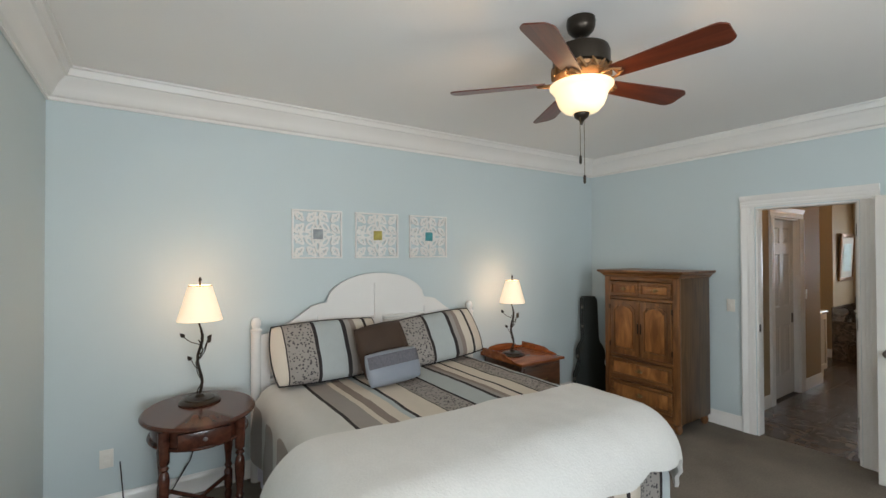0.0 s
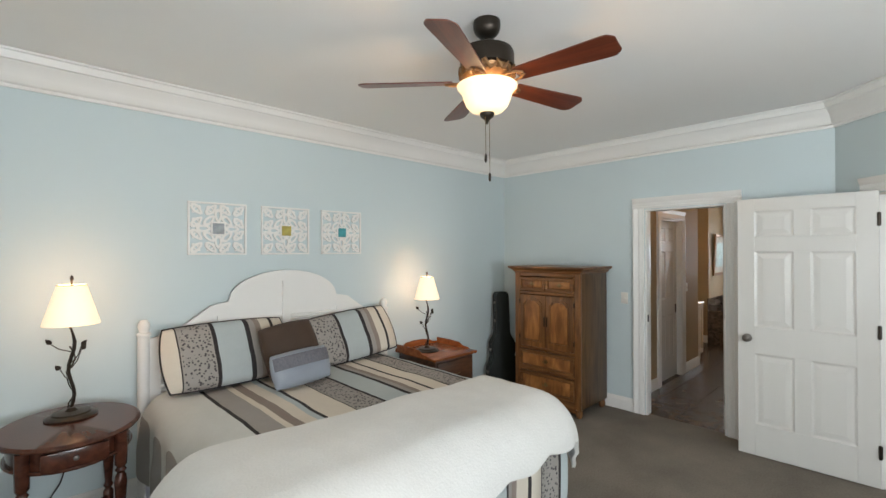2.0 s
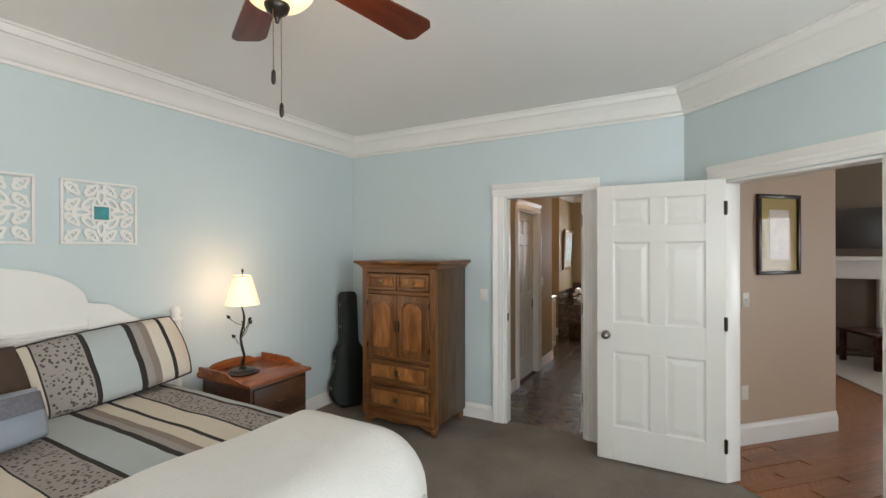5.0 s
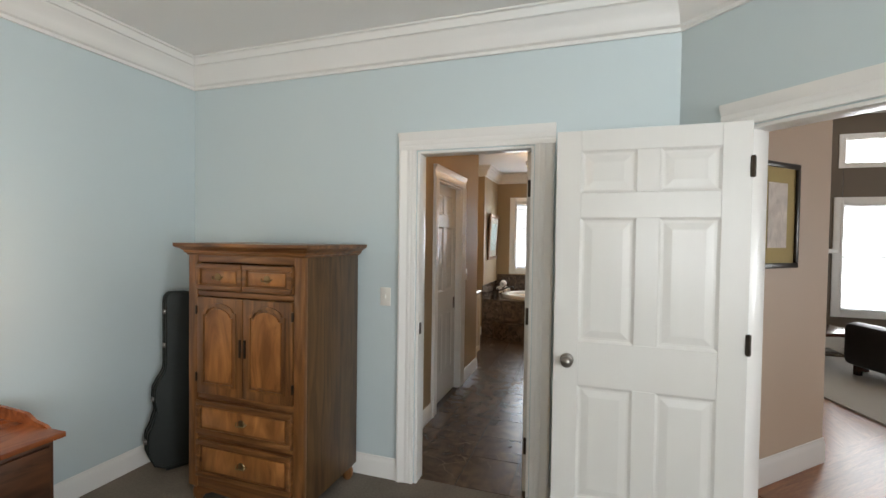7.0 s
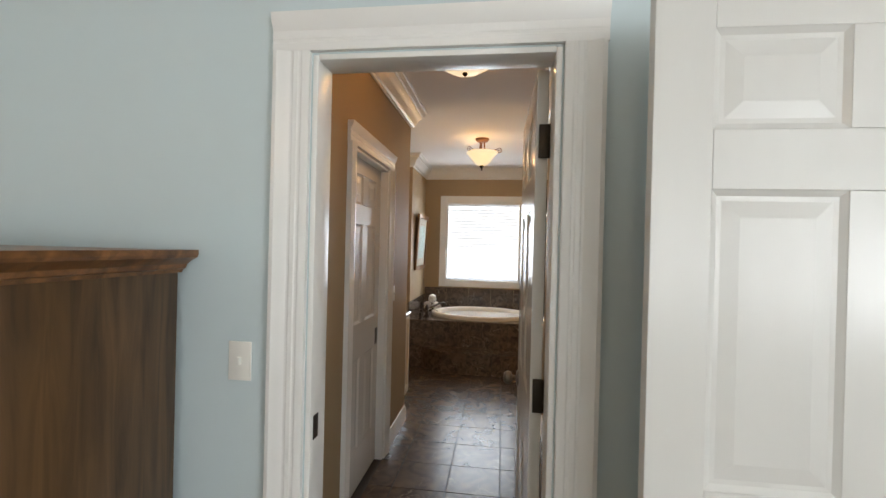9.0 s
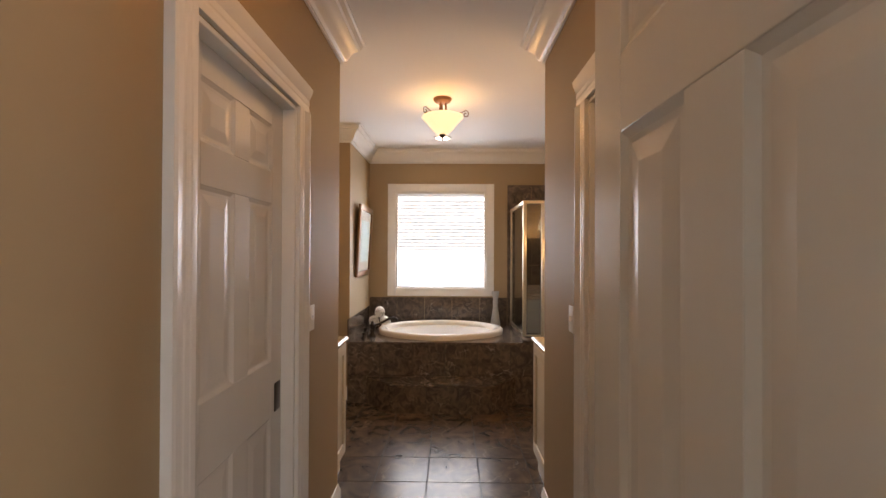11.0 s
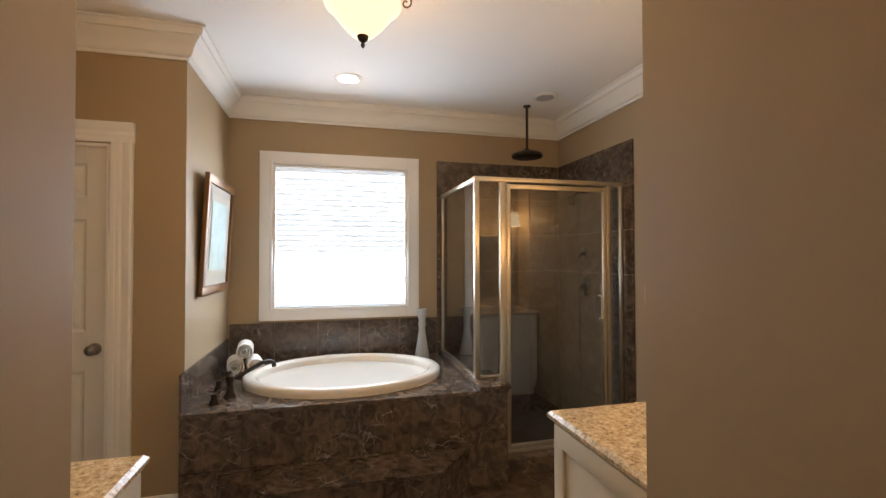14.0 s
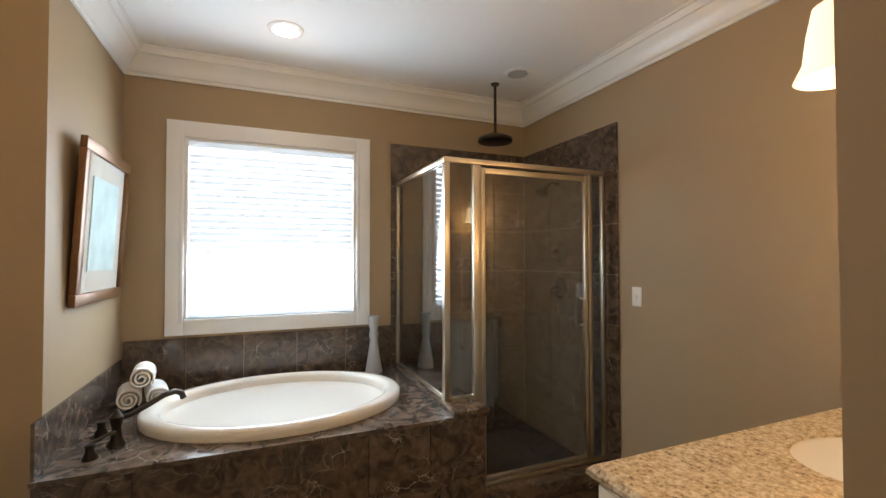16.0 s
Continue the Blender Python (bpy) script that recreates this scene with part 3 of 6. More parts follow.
def six_panel(name, label, w, h, at, knob=None, hinges=None, pull=None, th=0.035):
    """A six-panel door leaf: x along the leaf, y through it, z up. knob: x place; hinges: x of the hinge side."""
    t = thing(name, label, "door", at, "", "structure")
    st, mid = 0.115, 0.10
    rails = [(0, 0.25), (0.81, 1.025), (1.625, 1.745), (h - 0.10, h)]
    bm = bmesh.new()
    bx(bm, 0.02, -0.006, 0.02, w - 0.02, 0.006, h - 0.02)
    for x0, x1 in ((0, st), (w - st, w)):
        bx(bm, x0, -th / 2, 0, x1, th / 2, h, 0.002)
    for z0, z1 in rails:
        bx(bm, st, -th / 2, z0, w - st, th / 2, z1, 0.002)
    for (a, b), (c, d) in zip(rails, rails[1:]):
        bx(bm, w / 2 - mid / 2, -th / 2, b, w / 2 + mid / 2, th / 2, c, 0.002)
    part("door_leaf", bm, DOORWHITE, t, smooth=20)
    for (a, b), (c, d) in zip(rails, rails[1:]):
        for x0, x1 in ((st, w / 2 - mid / 2), (w / 2 + mid / 2, w - st)):
            bm = bmesh.new()
            for sg in (-1, 1):
                steps = [(0.0, 0.0165), (0.012, 0.0098), (0.022, 0.0092), (0.055, 0.0142)]
                prev = None
                for i, (o, y) in enumerate(steps):
                    ring = [bm.verts.new(v) for v in ((x0 + o, sg * y, b + o), (x1 - o, sg * y, b + o), (x1 - o, sg * y, c - o), (x0 + o, sg * y, c - o))]
                    if prev:
                        for k in range(4):
                            bm.faces.new((prev[k], prev[(k + 1) % 4], ring[(k + 1) % 4], ring[k]))
                    prev = ring
                bm.faces.new(prev)
            bmesh.ops.recalc_face_normals(bm, faces=bm.faces)
            part("panel", bm, DOORWHITE, t, smooth=0)
    if knob is not None:
        for sg in (-1, 1):
            m = Matrix.Translation((knob, sg * th / 2, 0.93)) @ Matrix.Rotation(radians(-90 * sg), 4, "X")
            k = part("door_knob", lathe([(0.0, 0.066), (0.016, 0.064), (0.026, 0.055), (0.029, 0.044), (0.025, 0.033), (0.012, 0.026), (0.010, 0.012), (0.030, 0.008), (0.033, 0.0)], 24, None, m), PEWTER, t, "round pewter knob")
    if hinges is not None:
        for z in (0.20, 1.02, 1.80):
            bm = tube([(hinges, th / 2 + 0.006, z), (hinges, th / 2 + 0.006, z + 0.095)], 0.008)
            bx(bm, hinges - 0.012, th / 2, z + 0.003, hinges + 0.010, th / 2 + 0.003, z + 0.092)
            part("hinge", bm, BRONZE, t, "dark bronze hinge")
    if pull is not None:
        for sg in (-1, 1):
            part("flush_pull", box(pull - 0.028, sg * th / 2 - 0.002, 0.82, pull + 0.028, sg * th / 2 + 0.002, 0.93, 0.001), BRONZE, t, "dark recessed pull plate")
    return t


# bedroom door, swung open towards the bath door; its hinges are on the angled wall
BDW = 0.825
six_panel("door_1", "white six-panel bedroom door standing wide open", BDW, 2.045, pose(4.80, 0.547, 0.01, 0, 0, 90.5), BDW - 0.065, 0.0)
six_panel("door_2", "white six-panel bathroom door open into the corridor", 0.685, 2.035, pose(5.185, 1.556, 0.01, 0, 0, 0.6), 0.62, None)
for z in (0.24, 1.02, 1.78):
    single("door_hinge", box(5.173, 1.530, z, 5.183, 1.566, z + 0.10, 0.002), BRONZE, "dark bronze hinge on the bathroom door jamb", "hinge", None, "structure")
single("strike_plate", box(5.075, 2.203, 0.93, 5.105, 2.206, 1.0), BRONZE, "dark strike plate in the door jamb", "strike plate", None, "structure")
six_panel("door_3", "closed white six-panel pocket door", LD[1] - LD[0], 2.025, pose(LD[0], 2.535, 0.008), None, None, LD[1] - LD[0] - 0.055)
six_panel("door_4", "closed white six-panel pocket door", RD[1] - RD[0], 2.025, pose(RD[0], 1.235, 0.008), None, None, RD[1] - RD[0] - 0.055)
six_panel("door_5", "closed white six-panel toilet room door", 0.71, 2.025, pose(9.44, 3.90, 0.008, 0, 0, -90), 0.64, None)


def window(name, w, h, at, frame_w=0.11, slats=True, sash=True, tilt=18, label="white framed window with closed blinds"):
    """Origin at the opening's lower left seen from the room; x along, -y into the room."""
    t = thing(name, label, "window", at, "", "structure")
    f = frame_w
    for nm, b in (("side_casing", (-f, 0)), ("side_casing", (w, w + f))):
        bm = box(b[0], -0.018, -f, b[1], -0.001, h + f, 0.004)
        inner = b[1] - 0.025 if b[0] < 0 else b[0] + 0.003
        bx(bm, inner, -0.026, -f * 0.2, inner + 0.022, -0.015, h + 0.02, 0.003)
        part(nm, bm, WHITE, t)
    for nm, z0, z1 in (("head_casing", h, h + f), ("sill_casing", -f, 0)):
        bm = box(0, -0.020, z0, w, -0.001, z1, 0.004)
        part(nm, bm, WHITE, t)
    part("sill", box(-0.0, -0.032, -0.018, w, 0.05, 0.0, 0.004), WHITE, t)
    for x0, x1 in ((0, 0.018), (w - 0.018, w)):
        part("reveal", box(x0, -0.001, 0, x1, 0.055, h, 0.001), WHITE, t)
    part("reveal_head", box(0.018, -0.001, h - 0.018, w - 0.018, 0.055, h, 0.001), WHITE, t)
    p = part("pane", box(0.018, 0.050, 0, w - 0.018, 0.054, h - 0.018), PANE, t)
    p.visible_shadow = False
    if sash:
        part("sash_rail", box(0.018, 0.040, h / 2 - 0.02, w - 0.018, 0.049, h / 2 + 0.02, 0.002), WHITE, t)
    if slats:
        bl = thing("window_blind", "white horizontal slat blind", "blind", at)
        part("headrail", box(0.022, 0.0, h - 0.055, w - 0.022, 0.036, h - 0.020, 0.003), SLAT, bl)
        part("bottom_rail", box(0.022, 0.004, 0.004, w - 0.022, 0.030, 0.022, 0.003), SLAT, bl)
        sl = mesh_of("slat", box(0.024, -0.022, -0.0012, w - 0.024, 0.022, 0.0012), SLAT)
        n = int((h - 0.09) / 0.042)
        for i in range(n):
            share("slat", sl, bl, pose(0, 0.018, 0.04 + i * 0.042, tilt))
        for x in (0.15, w - 0.15):
            part("ladder_cord", tube([(x, -0.006, 0.01), (x, -0.006, h - 0.03)], 0.0012, 5), SLAT, bl)
    return t


window("window_1", WINY[1] - WINY[0], WINZ[1] - WINZ[0], pose(10.43, WINY[1], WINZ[0], 0, 0, -90), 0.10, sash=False, tilt=42)
single("backdrop_garden", box(12.6, -1.5, -0.4, 12.7, 5.5, 4.6), BACKDROP, "bright hazy garden beyond the bathroom window", "backdrop", None, "structure", 0)
single("backdrop_garden_2", box(12.6, -7.5, -0.4, 12.7, -1.51, 4.6), BACKDROP, "bright hazy garden beyond the living room window", "backdrop", None, "structure", 0)
window("window_2", 1.2, 1.5, pose(-0.04, -2.1, 0.75, 0, 0, 90), slats=False)
window("window_6", 1.2, 1.5, pose(-0.04, -0.6, 0.75, 0, 0, 90), slats=False)
window("window_3", 1.2, 1.5, pose(1.5, -2.6, 0.75, 0, 0, 180), slats=False)
window("window_4", 1.0, 1.52, pose(10.45, LWIN[1], 0.58, 0, 0, -90))
# unseen window, added to house the lamp that brightens the hall
window("window_unseen_south", 1.6, 1.6, pose(6.8, -6.0, 0.6, 0, 0, 180), slats=False)
window("window_5", 1.0, 0.35, pose(10.45, LWIN[1], 2.70, 0, 0, -90), 0.07, False, False, 0, "white framed transom window above the living room window")

# ---- bedroom things ----


def stripes_mat(name, offset=0.0, width=1.98, rot=False):
    """Woven bedding: lengthwise stripes of cream, grey, blue-grey, taupe and black, two of them with a sprig print."""
    m = mat(name, (1, 1, 1), 0.85, var=0.1, scale=14, fine=0.12, fine_scale=160, bump=0.5, spec=0.2)
    nt = m.node_tree
    tc = [n for n in nt.nodes if n.type == "TEX_COORD"][0]
    sep = nt.nodes.new("ShaderNodeSeparateXYZ")
    wob = nt.nodes.new("ShaderNodeTexNoise")
    wob.inputs["Scale"].default_value = 2.5
    nt.links.new(tc.outputs["Object"], wob.inputs["Vector"])
    nt.links.new(tc.outputs["Object"], sep.inputs[0])
    mr = nt.nodes.new("ShaderNodeMath")
    mr.operation = "MULTIPLY_ADD"
    nt.links.new(sep.outputs[0], mr.inputs[0])
    mr.inputs[1].default_value, mr.inputs[2].default_value = 1 / width, offset
    add = nt.nodes.new("ShaderNodeMath")
    add.operation = "MULTIPLY_ADD"
    nt.links.new(wob.outputs[0], add.inputs[0])
    add.inputs[1].default_value = 0.012
    nt.links.new(mr.outputs[0], add.inputs[2])
    frac = nt.nodes.new("ShaderNodeMath")
    frac.operation = "FRACT"
    nt.links.new(add.outputs[0], frac.inputs[0])
    black, taupe, cream, blue, pale, brown = (0.035, 0.031, 0.031), (0.31, 0.285, 0.26), (0.60, 0.54, 0.455), (0.41, 0.45, 0.45), (0.57, 0.57, 0.54), (0.25, 0.205, 0.175)
    bands = [(0.0, pale), (0.145, black), (0.158, taupe), (0.225, cream), (0.245, brown), (0.275, cream), (0.315, blue), (0.335, black), (0.347, cream), (0.43, black), (0.436, taupe), (0.53, black), (0.540, blue), (0.635, black), (0.65, taupe), (0.67, brown), (0.69, cream), (0.725, black), (0.735, cream), (0.80, black), (0.806, taupe), (0.89, black), (0.90, blue), (0.965, black), (0.975, taupe)]
    r = nt.nodes.new("ShaderNodeValToRGB")
    r.color_ramp.interpolation = "CONSTANT"
    e = r.color_ramp.elements
    e[0].position, e[0].color = 0, (*bands[0][1], 1)
    e[1].position, e[1].color = bands[1][0], (*bands[1][1], 1)
    for p, c in bands[2:]:
        k = e.new(p)
        k.color = (*c, 1)
    nt.links.new(frac.outputs[0], r.inputs[0])
    # sprigs on the two taupe print bands
    gate = nt.nodes.new("ShaderNodeValToRGB")
    gate.color_ramp.interpolation = "CONSTANT"
    g = gate.color_ramp.elements
    g[0].position, g[0].color = 0, (0, 0, 0, 1)
    g[1].position, g[1].color = 0.44, (1, 1, 1, 1)
    for p, c in ((0.526, 0), (0.81, 1), (0.886, 0)):
        k = g.new(p)
        k.color = (c, c, c, 1)
    nt.links.new(frac.outputs[0], gate.inputs[0])
    v = nt.nodes.new("ShaderNodeTexVoronoi")
    v.inputs["Scale"].default_value = 50
    nt.links.new(tc.outputs["Object"], v.inputs["Vector"])
    vr = nt.nodes.new("ShaderNodeValToRGB")
    vr.color_ramp.elements[0].position, vr.color_ramp.elements[1].position = 0.30, 0.40
    vr.color_ramp.elements[0].color, vr.color_ramp.elements[1].color = (1, 1, 1, 1), (0, 0, 0, 1)
    nt.links.new(v.outputs["Distance"], vr.inputs[0])
    mul = nt.nodes.new("ShaderNodeMath")
    mul.operation = "MULTIPLY"
    nt.links.new(gate.outputs[0], mul.inputs[0])
    nt.links.new(vr.outputs[0], mul.inputs[1])
    mx = nt.nodes.new("ShaderNodeMix")
    mx.data_type = "RGBA"
    nt.links.new(mul.outputs[0], mx.inputs[0])
    nt.links.new(r.outputs[0], mx.inputs[6])
    mx.inputs[7].default_value = (0.075, 0.068, 0.07, 1)
    hsv = [n for n in nt.nodes if n.type == "HUE_SAT"][0]
    nt.links.new(mx.outputs[2], hsv.inputs["Color"])
    return m


STRIPES = stripes_mat("striped_bedspread_cloth", 0.0, 1.98)
SHAM = stripes_mat("striped_sham_cloth", 0.585, 2.15)

BX0, BX1, BY0, BY1, BZ = 1.12, 3.10, 1.92, 3.86, 0.70


def cloth_sheet(nx, ny, place, th=0.012):
    """A sheet over u, v in 0..1, thickened downwards."""
    bm = bmesh.new()
    top = [[bm.verts.new(place(i / nx, j / ny)) for j in range(ny + 1)] for i in range(nx + 1)]
    for i in range(nx):
        for j in range(ny):
            bm.faces.new((top[i][j], top[i + 1][j], top[i + 1][j + 1], top[i][j + 1]))
    bm.normal_update()
    flip = -1 if sum(f.normal.z * f.calc_area() for f in bm.faces) < 0 else 1
    low = [[bm.verts.new(v.co - v.normal * th * flip) for v in col] for col in top]
    for i in range(nx):
        for j in range(ny):
            bm.faces.new((low[i][j], low[i][j + 1], low[i + 1][j + 1], low[i + 1][j]))
    edge = [(i, 0) for i in range(nx)] + [(nx, j) for j in range(ny)] + [(i, ny) for i in range(nx, 0, -1)] + [(0, j) for j in range(ny, 0, -1)]
    for (a, b), (c, d) in zip(edge, edge[1:] + edge[:1]):
        bm.faces.new((top[a][b], low[a][b], low[c][d], top[c][d]))
    bmesh.ops.recalc_face_normals(bm, faces=bm.faces)
    return bm


def drape(d, flat, drop_r, y=False):
    """Arc-length d past an edge becomes (outward, downward), round a soft edge."""
    if d <= 0:
        return 0.0, 0.0
    q = drop_r * math.pi / 2
    if d < q:
        a = d / drop_r
        return drop_r * math.sin(a), drop_r * (1 - math.cos(a))
    return drop_r, drop_r + d - q


def spread_place(x0, x1, y0, y1, z, hang_l, hang_r, hang_f, r, foot=None, ripple=0.012, back=None, fold=1.0):
    """Cloth over the flat x0..x1, y0..y1, falling round a soft edge on both sides and at the foot."""
    w, ln = x1 - x0, y1 - y0

    def f(u, v):
        s = -hang_l + u * (w + hang_l + hang_r)
        hf = hang_f + (foot(s) if foot else 0)
        bk = back(s) if back else 0
        t = -hf + v * (ln + hf + bk)
        x, yy = min(max(s, 0), w) + x0, max(t, 0) + y0
        ex = s if s < 0 else max(0, s - w)
        ey = min(t, 0)
        d = math.hypot(ex, ey)
        dz = 0
        if d > 0:
            o, dz = drape(d, 0, r)
            amt = fold * min(1, max(0, dz - 0.08) * 4)
            along_edge = s * abs(ey) / d + t * abs(ex) / d + (ex * ey) * 3
            o += amt * (0.016 + 0.020 * math.sin(along_edge * 15 + 1.2 * math.sin(along_edge * 5)))
            x += o * ex / d
            yy += o * ey / d
        rip = ripple * noise.noise(Vector((x * 2.3, yy * 2.3, 3.1 + z))) + ripple * 0.35 * noise.noise(Vector((x * 8, yy * 8, 7.7)))
        return (x, yy, z - dz + rip)
    return f


bed = thing("bed", "king bed with a white cottage headboard of louvred panels", "bed", pose(0, 0, 0))
part("mattress", box(BX0 + 0.11, BY0 + 0.15, 0.38, BX1 - 0.25, BY1, BZ - 0.03, 0.07), COVERLET, bed)
part("box_spring", box(BX0 + 0.08, BY0 + 0.12, 0.16, BX1 - 0.22, BY1, 0.38, 0.02), SKIRT, bed)
for x in (BX0 + 0.12, BX1 - 0.12):
    for y in (BY0 + 0.15, BY1 - 0.2):
        part("leg", box(x - 0.03, y - 0.03, 0, x + 0.03, y + 0.03, 0.17, 0.004), DARKWOOD, bed)
part("bed_skirt", cloth_sheet(4, 60, lambda u, v: (BX0 + 0.03 - 0.01 * math.sin(v * 90), BY0 + 0.05 + v * 1.95, 0.40 - 0.385 * u), 0.004), SKIRT, bed, "white gathered bed skirt")

HY = 3.93
for x in (BX0 + 0.015, BX1 - 0.01):
    part("headboard_post", lathe([(0.0, 1.19), (0.02, 1.185), (0.033, 1.165), (0.036, 1.14), (0.028, 1.118), (0.030, 1.105), (0.042, 1.10), (0.042, 1.085), (0.036, 1.08), (0.036, 0.0)], 20, None, Matrix.Translation((x, HY, 0))), WHITE, bed)


def head_top(x):
    """Height of the headboard's upper edge."""
    u = abs(x - (BX0 + BX1) / 2)
    if u < 0.44:
        return 1.245 + 0.245 * math.sqrt(max(0, 1 - (u / 0.44) ** 2 * 0.93))
    if u < 0.54:
        return 1.297 - 0.015 * (u - 0.44) / 0.10 - 0.03
    if u < 0.56:
        return 1.25
    q = (u - 0.56) / 0.40
    return 1.25 - 0.19 * math.sin(min(1, q) * math.pi / 2)


def head_curve(x0, x1, drop=0.0, n=40):
    return [(x0 + (x1 - x0) * i / n, head_top(x0 + (x1 - x0) * i / n) - drop) for i in range(n + 1)]


cx = (BX0 + BX1) / 2
UP = Matrix.Translation((0, HY, 0)) @ UPRIGHT
hx0, hx1 = BX0 + 0.045, BX1 - 0.04
part("headboard_backing", prism([(hx0, 0.45)] + [(hx1, 0.45)] + head_curve(hx1, hx0, 0.05, 60), -0.010, 0.004, None, UP), WHITE, bed)
bm = bmesh.new()
top = head_curve(hx0, hx1, 0, 80)
for (xa, za), (xb, zb) in zip(top, top[1:]):
    prism([(xa, za - 0.085), (xb, zb - 0.085), (xb, zb), (xa, za)], -0.022, 0.022, bm, UP)
bmesh.ops.remove_doubles(bm, verts=bm.verts, dist=0.0005)
part("headboard_arch_rail", bm, WHITE, bed, smooth=30)
for x in (hx0 + 0.03, cx - 0.49, cx, cx + 0.49, hx1 - 0.03):
    part("headboard_stile", prism([(x - 0.035, 0.5), (x + 0.035, 0.5), (x + 0.035, head_top(x) - 0.06), (x - 0.035, head_top(x) - 0.06)], -0.01, 0.019, None, UP), WHITE, bed)
part("headboard_rail", box(hx0, HY - 0.019, 1.0, hx1, HY - 0.005, 1.01, 0.002), WHITE, bed)
lv = {}
for i in range(34):
    z = 0.50 + i * 0.026
    for a, b in ((hx0 + 0.06, cx - 0.525), (cx - 0.455, cx - 0.035), (cx + 0.035, cx + 0.455), (cx + 0.525, hx1 - 0.06)):
        lim = min(head_top(a), head_top(b)) - 0.095
        if z > lim or z > 1.13:
            continue
        key = round(b - a, 3)
        if key not in lv:
            lv[key] = mesh_of("louvre", box(0, -0.013, -0.003, b - a, 0.013, 0.003), WHITE)
        share("louvre", lv[key], bed, pose(a, HY - 0.010, z, 35))

spread = single("bedspread", cloth_sheet(110, 100, spread_place(0.15, 1.77, 0.13, BY1 - BY0 - 0.03, 0, 0.58, 0.66, 0.72, 0.16, None, 0.010)), STRIPES, "striped bedspread in cream, grey, blue and taupe with sprig print", "bedspread", pose(BX0, BY0, BZ + 0.012))
quilt = single("folded_quilt", cloth_sheet(150, 70, spread_place(1.17, 2.87, 2.06, 2.50, BZ + 0.060, 0.58, 0.52, 0.40, 0.27,
               lambda s: 0.034 * abs(math.sin(s * 8.5)) + 0.012 * math.sin(s * 2.1), 0.014, lambda s: 0.10 - 0.055 * s + 0.010 * math.sin(s * 7), 0.35), 0.022), COVERLET, "white quilted coverlet with scalloped edge across the bed foot", "quilt")


def pillow(name, label, w, h, th, at, material, flange=0.0, piping=None):
    """A plump cushion: x across, z up, y through."""
    bm = bmesh.new()
    nx, nz = 28, 20
    for sg in (-1, 1):
        g = []
        for i in range(nx + 1):
            col = []
            for j in range(nz + 1):
                u, v = 2 * i / nx - 1, 2 * j / nz - 1
                pin = 1 - 0.07 * (u * u * v * v)
                e = max(0, (1 - abs(u) ** 3.2)) * max(0, (1 - abs(v) ** 3.2))
                y = sg * th / 2 * e ** 0.55 * (1 + 0.14 * noise.noise(Vector((u * 2 + w, v * 2, sg + th))))
                col.append(bm.verts.new((u * w / 2 * pin, y, h / 2 + v * h / 2 * pin)))
            g.append(col)
        for i in range(nx):
            for j in range(nz):
                bm.faces.new((g[i][j], g[i + 1][j], g[i + 1][j + 1], g[i][j + 1]))
    bmesh.ops.remove_doubles(bm, verts=bm.verts, dist=0.0008)
    bmesh.ops.recalc_face_normals(bm, faces=bm.faces)
    t = thing(name, label, "pillow", at)
    part("cushion", bm, material, t, smooth=80)
    if piping:
        loop = []
        for k in range(61):
            a = k / 60 * 4
            s, f = int(a) % 4, a - int(a)
            u, v = [(-1 + 2 * f, -1), (1, -1 + 2 * f), (1 - 2 * f, 1), (-1, 1 - 2 * f)][s]
            pin = 1 - 0.07 * (u * u * v * v)
            loop.append((u * w / 2 * pin, 0, h / 2 + v * h / 2 * pin))
        part("piping", tube(loop, 0.006, 6), piping, t, "black cord edge")
    return t


CORD = mat("black_cord", (0.02, 0.018, 0.018), 0.8)
pillow("pillow_sham", "striped pillow sham with black corded edge", 0.86, 0.46, 0.155, pose(1.62, 3.62, BZ + 0.03, -28, 0, 2), SHAM, 0, CORD)
pillow("pillow_sham", "striped pillow sham with black corded edge, leaning askew", 0.86, 0.44, 0.155, pose(2.62, 3.64, BZ + 0.03, -30, -5, -2), SHAM, 0, CORD)
pillow("throw_pillow", "dark brown suede throw pillow", 0.42, 0.40, 0.15, pose(1.98, 3.43, BZ + 0.05, -22, -6, 3), SUEDE)
lum = pillow("lumbar_pillow", "small grey-blue satin pillow with lace band", 0.45, 0.24, 0.12, pose(1.95, 3.27, BZ + 0.035, -20, -2, 6), SATIN)
part("lace_band", cloth_sheet(20, 6, lambda u, v: ((u - 0.5) * 0.42, -0.060 * (max(0, 1 - abs(2 * u - 1) ** 3.2) ** 0.55) * (max(0, 1 - abs(0.05 + 0.7 * v) ** 3.2) ** 0.55) - 0.026, 0.125 + v * 0.085), 0.003), LACE, lum, "dark grey lace band")


